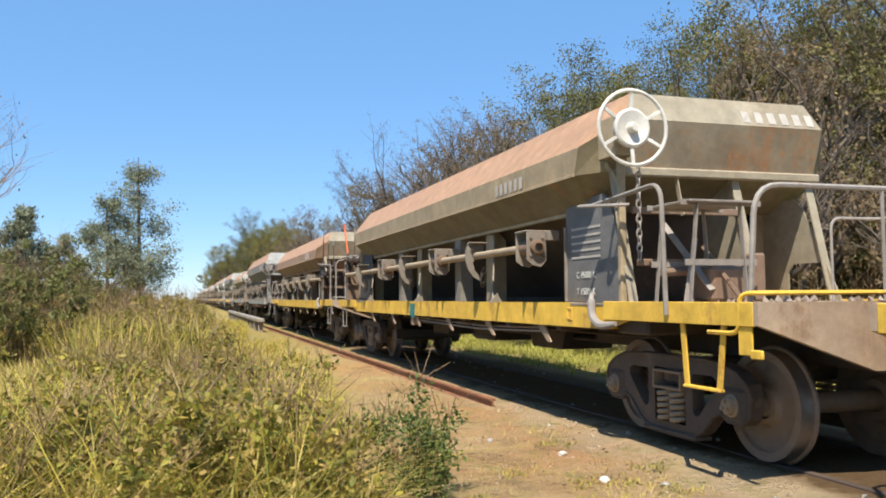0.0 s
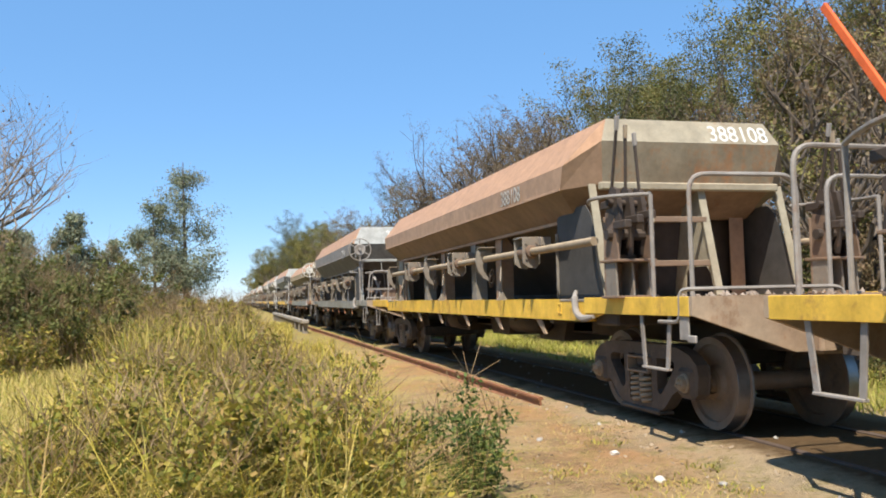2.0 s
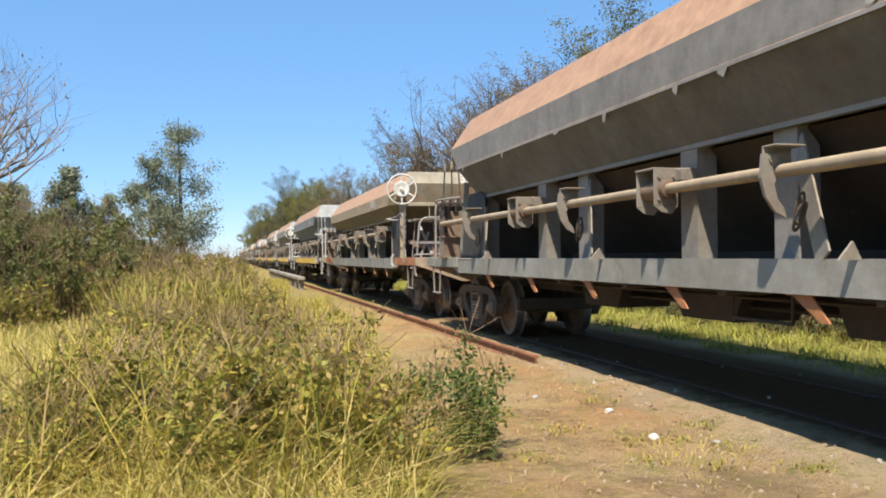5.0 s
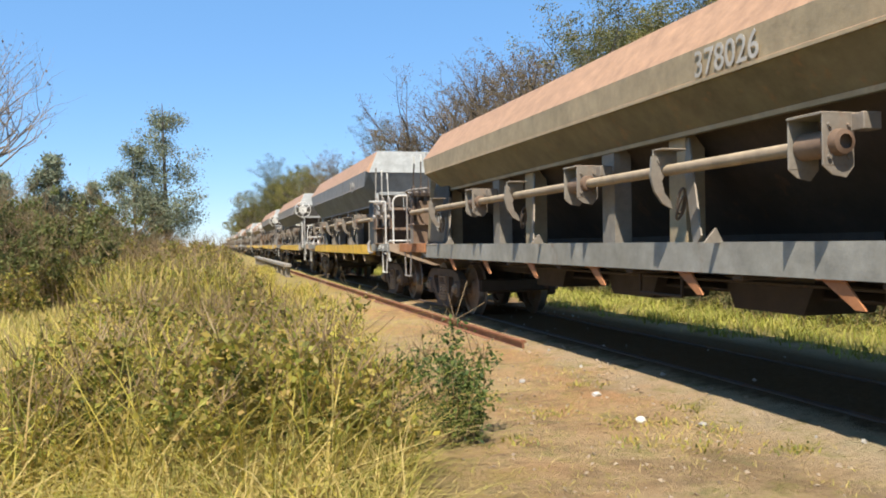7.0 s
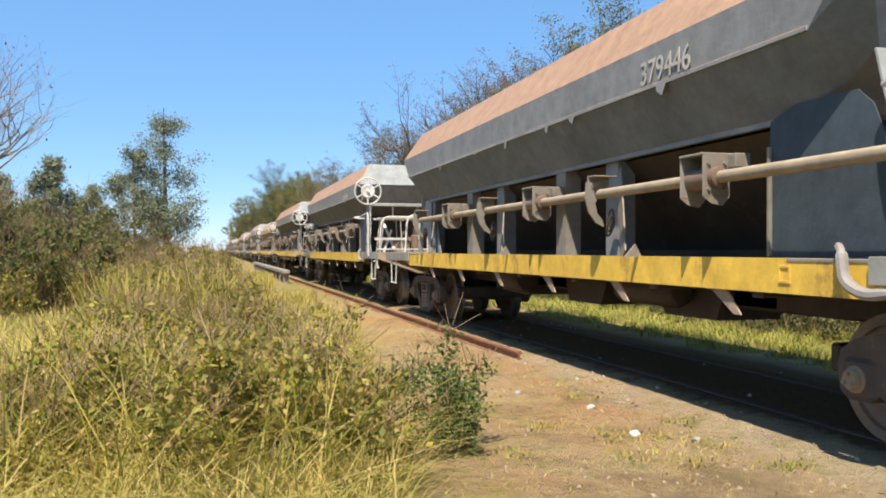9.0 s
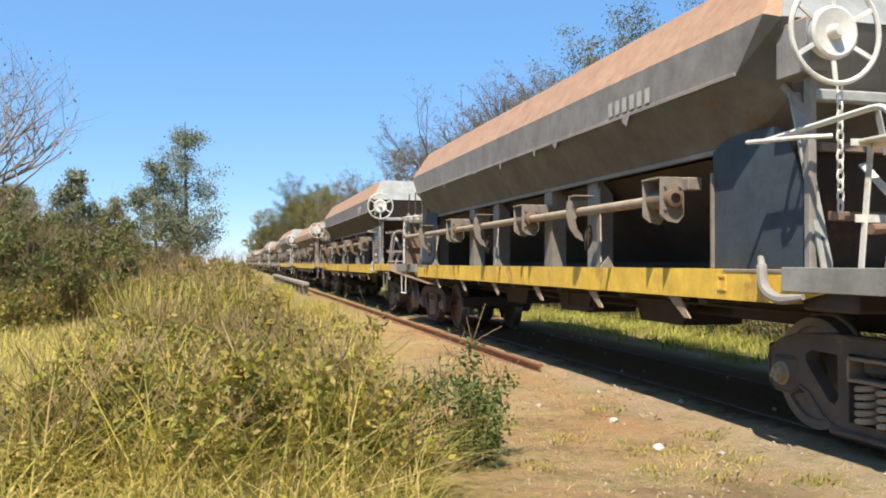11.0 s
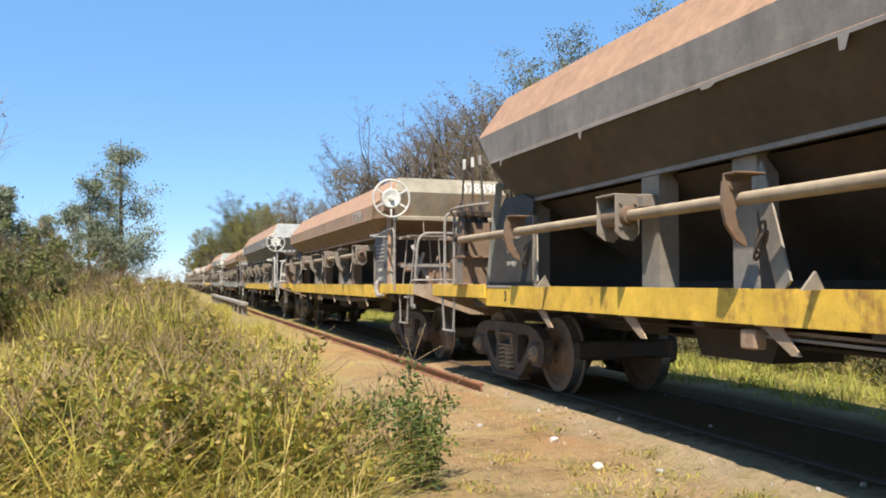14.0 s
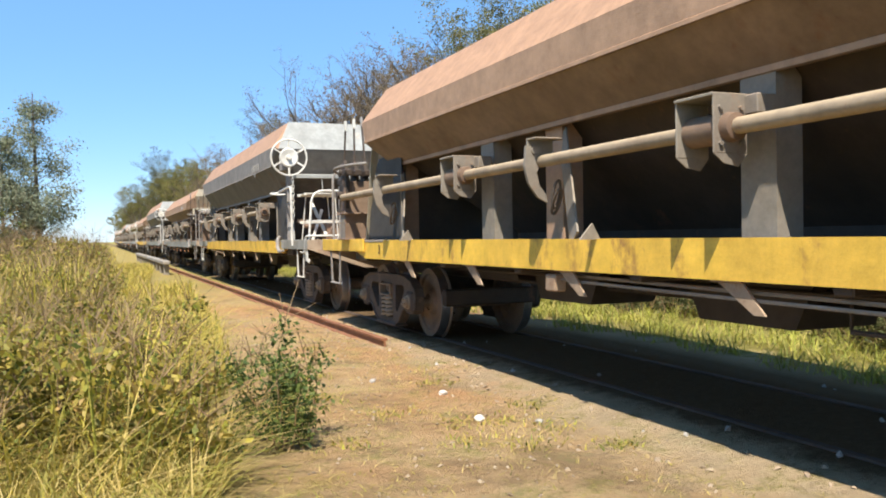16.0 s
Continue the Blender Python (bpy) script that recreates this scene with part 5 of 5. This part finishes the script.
mid = spots_in(rng0, 34000, -9, 2.2, 10, 45, 0.35, lambda x, y: (x < 0.1 + 0.012 * y) & (x > -0.6 - 0.08 * y))
tagged(new("verge_grass", grass_mesh("verge_grass", blades(3, mid, 1.15, 0.014, 0.5), "grass")), "high dry grass along the railway", "grass", kind="stuff")
edge = spots_in(rng0, 22000, -0.2, 3.0, 9, 46, 0.3, lambda x, y: (x < verge_edge(y)) & (x > -0.2) & ((y < 24) | (x < 0.068 * y)))
tagged(new("edge_grass", grass_mesh("edge_grass", blades(9, edge, 0.34, 0.01, 0.9), "grass")), "short dry grass at the edge of the track", "grass", kind="stuff")
through_bush = spots_in(rng0, 7000, -1.3, 1.35, 4.0, 9.5, 0.10, lambda x, y: (x < verge_edge(y) - 0.45) & (x > -0.7 - 0.11 * y))
tagged(new("long_grass", grass_mesh("long_grass", blades(10, through_bush, 0.92, 0.0065, 1.5), "grass")), "long seeding grass growing through the weeds", "grass", kind="stuff")
bent = spots_in(rng0, 2600, -1.6, 1.3, 3.6, 8.5, 0.14, lambda x, y: (x < verge_edge(y) - 0.55) & (x > -0.7 - 0.13 * y))
tagged(new("dead_grass", grass_mesh("dead_grass", blades(14, bent, 0.85, 0.0055, 2.2), "straw")), "bleached dead grass bent over the weeds", "grass", kind="stuff")
farg = spots_in(rng0, 16000, -30, 2.0, 40, 130, 1.2, lambda x, y: x < 1.2)
tagged(new("far_grass", grass_mesh("far_grass", blades(4, farg, 1.1, 0.05, 0.4), "grass")), "distant dry grass beside the railway", "grass", kind="stuff")
other = spots_in(rng0, 34000, 6.45, 9.6, 3, 60, 0.15, lambda x, y: (x > 6.35) & (x < 10))
tagged(new("sunny_grass", grass_mesh("sunny_grass", blades(5, other, 0.25, 0.009, 1.9), "lush")), "sunny green and yellow grass behind the track", "grass", kind="stuff")
left = spots_in(rng0, 16000, -9, -0.9, 5, 17, 0.3)
tagged(new("left_grass", grass_mesh("left_grass", blades(7, left, 0.35, 0.012, 0.8), "straw")), "short dry grass in the clearing", "grass", kind="stuff")
low = spots_in(rng0, 6000, 1.3, 4.0, 2, 14, 0.16, lambda x, y: (x < 3.6) & (x > 1.2))
tagged(new("low_tufts", grass_mesh("low_tufts", blades(6, low, 0.035, 0.003, 2.4), "grass")), "small low tufts of grass on bare earth", "grass", kind="stuff")
rngc, crumbs = random.Random(77), Geo()
for i in range(900):
    x, y = rngc.uniform(1.4, 4.0), rngc.uniform(2.6, 15)
    if x < verge_edge(y) - 0.2:
        continue
    r = rngc.uniform(0.006, 0.02) * (1.4 if x > 3.4 else 1.0)
    m = pose(x, y, ground_height(x, y) + r * 0.2, rngc.uniform(0, 40), rngc.uniform(0, 40), rngc.uniform(0, 360))
    crumbs.add([m @ Vector(p) for p in ((r * 1.5, 0, 0), (-r, 0.3 * r, 0), (0, r, 0.1 * r), (0, -r, 0), (0, 0, 0.6 * r), (0, 0, -0.6 * r))],
               [(0, 2, 4), (2, 1, 4), (1, 3, 4), (3, 0, 4), (2, 0, 5), (1, 2, 5), (3, 1, 5), (0, 3, 5)])
tagged(new("gravel", crumbs.mesh("gravel", M["crumb"])), "small clods and gravel strewn on the bare earth", "gravel", kind="stuff")

tuft_at = np.array([(2.95, 4.7), (3.3, 5.0), (2.75, 5.4), (3.45, 4.4), (2.3, 7.6), (2.6, 4.9), (3.2, 6.9), (2.1, 6.6), (3.5, 5.7), (1.9, 5.2), (2.4, 5.9), (3.05, 5.35), (2.2, 8.8), (2.7, 9.6)])
tp = tuft_at[rng0.integers(0, len(tuft_at), 900)] + rng0.normal(0, 0.10, (900, 2))
tp = np.concatenate([tp, np.array([ground_height(float(x), float(y)) for x, y in tp])[:, None]], 1)
tagged(new("green_tufts", grass_mesh("green_tufts", blades(12, tp, 0.05, 0.006, 2.2), "leaf_bush")), "small green tufts on the sandy earth", "grass", kind="stuff")
litter = spots_in(rng0, 3600, 0.8, 3.7, 2, 18, 0.22, lambda x, y: (x < 3.75) & (x > 0.6))
litter[:, 2] += 0.006
tagged(new("dry_litter", grass_mesh("dry_litter", blades(8, litter, 0.06, 0.003, 2.6), "straw")), "dead grass bits lying on the earth", "dry grass", kind="stuff")

# bushes at the verge
BUSH = "leafy yellow-green weed bush with dry brown stalks"
b1 = place(build_bush(21, 0.75, 1.0, "leaf_bush", 7600, 0.058, 1.0, BUSH), 0.35, 4.9)
b2 = place(build_bush(22, 0.75, 1.12, "leaf_bush", 7600, 0.052, 1.0, BUSH), 0.55, 6.7)
for x, y, tn, sz in ((-0.6, 5.5, 40, 0.95), (-0.3, 7.4, 110, 1.05), (-1.1, 5.0, 200, 0.8), (0.4, 8.8, 300, 0.8), (-0.9, 9.4, 20, 1.0), (0.5, 11.2, 80, 0.7), (-0.1, 9.9, 60, 0.9),
                     (-0.2, 12.0, 160, 1.15), (0.9, 13.4, 10, 0.5), (-0.9, 11.2, 250, 1.0), (-0.5, 15.2, 70, 1.15), (-0.1, 17.5, 190, 1.2), (-1.0, 17.0, 310, 1.35), (-1.0, 16.2, 130, 1.2)):
    again(b1 if y % 2 > 1 else b2, x, y, tn, sz)
shrub = place(build_bush(23, 0.27, 0.92, "leaf_shrub", 3600, 0.042, 0.3, "small dark green leafy shrub at the edge of the weeds"), 1.5, 5.4)
weed = build_bush(24, 1.1, 1.7, "leaf_bush", 4200, 0.085, 0.9, "high straggling yellow-brown weeds beside the railway", "weeds")
place(weed, -0.9, 20)
rngt = random.Random(8)
for i in range(34):
    again(weed, rngt.uniform(-5.0, -0.6 + 0.012 * (17 + i * 0.8)), 17 + i * 0.8, rngt.uniform(0, 360), rngt.uniform(0.75, 1.15))

# trees: the wood behind the track
oak = build_tree(31, 12.0, "crown", "dark green broad-crowned tree at the wood's edge")
olive = build_tree(32, 11.5, "crown", "olive green broad-crowned tree in the wood")
olive2 = build_tree(34, 9.5, "crown", "olive green tree in the wood")
bare = build_tree(35, 13.0, "bare", "bare winter tree with fine pale twigs", twig_leaves=8000)
bare2 = build_tree(36, 11.0, "bare", "bare brown winter tree with fine twigs", twig_leaves=9000)
TALL = {oak: 12.0, olive: 11.5, olive2: 9.5, bare: 13.0, bare2: 11.0}
first = {}
for ob, x, y, h in ((olive, 14.5, 13.0, 9.5), (bare2, 13.5, 16.5, 8.0), (olive2, 16.0, 20.5, 9.6), (oak, 15.5, 24.0, 10.2), (olive, 17.0, 27.5, 11.2), (bare, 14.5, 26.0, 8.0),
                    (olive2, 18.0, 31.5, 10.6), (olive, 20.5, 36.0, 12.0), (bare2, 16.0, 34.0, 9.0), (bare, 17.6, 44.0, 12.6), (bare2, 16.2, 47.0, 12.0), (bare, 18.6, 40.5, 11.0), (bare2, 13.6, 54.5, 10.5), (bare, 17.0, 51.0, 13.4), (bare2, 18.6, 49.5, 13.8), (olive2, 20.5, 52.0, 11.5),
                    (bare2, 14.2, 57.5, 10.5), (oak, 12.4, 59.0, 10.2), (bare, 14.0, 72.0, 10.0), (bare2, 12.5, 80.0, 10.2), (bare, 11.5, 92.0, 10.0), (olive, 14.0, 98.0, 11.0),
                    (olive2, 12.0, 112.0, 11.0), (olive, 11.0, 125.0, 11.5)):
    s = h / TALL[ob]
    if ob in first:
        again(ob, x, y, rngt.uniform(0, 360), s)
    else:
        first[ob] = place(ob, x, y, rngt.uniform(0, 360), s)
for i in range(20):
    y = 12 + i * 4.6
    ob = rngt.choice((olive, olive2, bare, bare2, bare2))
    again(ob, 20.5 + rngt.uniform(-1.5, 3.5), y, rngt.uniform(0, 360), rngt.uniform(7.0, 9.5) / TALL[ob])
for i in range(16):
    ob = rngt.choice((olive, oak, olive2, olive, bare2))
    again(ob, 19.5 + rngt.uniform(0, 6), 7.0 + i * 1.65, rngt.uniform(0, 360), rngt.uniform(10.5, 12.5) / TALL[ob])
for i in range(26):
    y = 130 + i * 7
    again(rngt.choice((oak, olive, olive2)), 10 + rngt.uniform(-2, 5), y, rngt.uniform(0, 360), rngt.uniform(0.9, 1.25))
thick = build_bush(41, 1.6, 3.4, "leaf_brown", 9000, 0.07, 1.0, "dense brown undergrowth thicket with dry twigs", "thicket")
place(thick, 11.5, 12)
thick2 = build_bush(42, 1.6, 2.8, "leaf_thicket", 11000, 0.075, 0.6, "dense olive green undergrowth thicket", "thicket")
place(thick2, 11.8, 15)
for i in range(50):
    y = 8 + i * 2.0
    again(rngt.choice((thick, thick2)), 11.4 + rngt.uniform(-0.6, 3.4), y, rngt.uniform(0, 360), rngt.uniform(0.8, 1.5))

# Sun reaches these bushes, so dark leaf tones supply the thicket's shade.
scrub = build_bush(43, 0.9, 1.15, "leaf_dark", 3600, 0.07, 0.7, "low undergrowth at the foot of the wood, leaves coloured shade-dark", "undergrowth")
place(scrub, 8.9, 6)
for i in range(34):
    again(scrub, 8.8 + rngt.uniform(-0.25, 0.9), 4.0 + i * 1.35, rngt.uniform(0, 360), rngt.uniform(0.75, 1.15))

brush = build_tree(37, 5.5, "bare", "low bare brown tree with tangled twigs at the wood's edge", twig_leaves=1400)
place(brush, 11.0, 10.5)
for i in range(26):
    again(brush, 10.6 + rngt.uniform(0, 2.8), 11.5 + i * 1.7, rngt.uniform(0, 360), rngt.uniform(0.7, 1.25))

# trees and thickets on the near side
tower = build_tree(51, 9.6, "tall", "tall slender grey-green tree standing alone")
place(tower, -2.6, 51)
tower2 = build_tree(52, 6.9, "tall", "smaller slender grey-green tree beside a taller one")
place(tower2, -4.2, 50)
young = build_tree(53, 5.6, "young", "young grey-green conifer-like tree")
place(young, -6.9, 39.5)
for x, y, tn, sz in ((-6.1, 45, 30, 0.85), (-9.5, 41, 80, 0.9), (-8.3, 36, 160, 0.85), (-11.5, 38, 220, 1.1), (-7.6, 31, 300, 0.75), (-5.2, 29, 10, 0.6), (-10.0, 30, 50, 0.9), (-3.4, 55, 90, 0.7)):
    again(young, x, y, tn, sz)
lb = build_tree(54, 9.5, "bare", "bare leafless winter tree with pale twigs", twig_leaves=150)
place(lb, -7.2, 25.5, 0)
again(lb, -10.5, 29, 140, 1.0)
again(lb, -8.6, 27.0, 75, 1.05)
again(lb, -9.3, 24.0, 250, 0.95)
lt = build_bush(55, 1.5, 3.1, "leaf_thicket", 9500, 0.10, 0.6, "shady olive green thicket with thin stems", "thicket")
place(lt, -5.0, 18.5)
for i in range(22):
    again(lt, -3.0 - rngt.uniform(0, 7.0), 18.5 + i * 0.75, rngt.uniform(0, 360), rngt.uniform(0.7, 1.2))

# loose stones on the bare earth
for i, (x, y, r) in enumerate(((3.06, 6.4, 0.038), (2.95, 5.45, 0.042), (3.3, 5.2, 0.03), (2.7, 7.2, 0.03))):
    rs, g = random.Random(60 + i), Geo()
    bm = bmesh.new()
    bmesh.ops.create_icosphere(bm, subdivisions=2, radius=r)
    for v in bm.verts:
        v.co *= 1 + rs.uniform(-0.16, 0.16)
        v.co.z *= 0.65
    me = bpy.data.meshes.new("stone")
    bm.to_mesh(me)
    bm.free()
    me.materials.append(M["white" if i < 2 else "stone"])
    st = new("stone", me)
    st.matrix_basis = pose(x, y, ground_height(x, y) + r * 0.3)
    tagged(st, "pale loose stone on the sandy earth", "stone")


# ---- what moves ----
def travelled(t):
    """How far the train has rolled by t: nearly steady, a little slower in the first half and faster in the second."""
    lag = np.interp(t, (0, 0.5, 1, 2, 4, 6.5, 8, 9.5, 11, 12.5, 13.2, 14.5, 16), (-0.53, -0.42, -0.26, -0.08, 0.03, 0.28, 0.40, 0.44, 0.41, 0.31, 0.21, 0.08, 0.0))
    return SPEED * t - float(lag)


def motions():
    for w, centre, turned in WAGONS:
        walk(w, [(t, pose(TRACK_X, centre - travelled(t), 0, 0, 0, 180 if turned else 0)) for t in (0.0, 0.5, 1.0, 2.0, 4.0, 6.5, 8.0, 9.5, 11.0, 12.5, 13.2, 14.5, 16.0)])
    for ws, sp, k in WHEELSETS:
        if sp["index"] > 10:
            continue
        sign = -1 if sp["turned"] else 1
        walk(ws, [(i / 15, pose(0, k * AXLE, R_WHEEL, sign * math.degrees(travelled(i / 15) / R_WHEEL), 0, 0)) for i in range(241)])


motions()
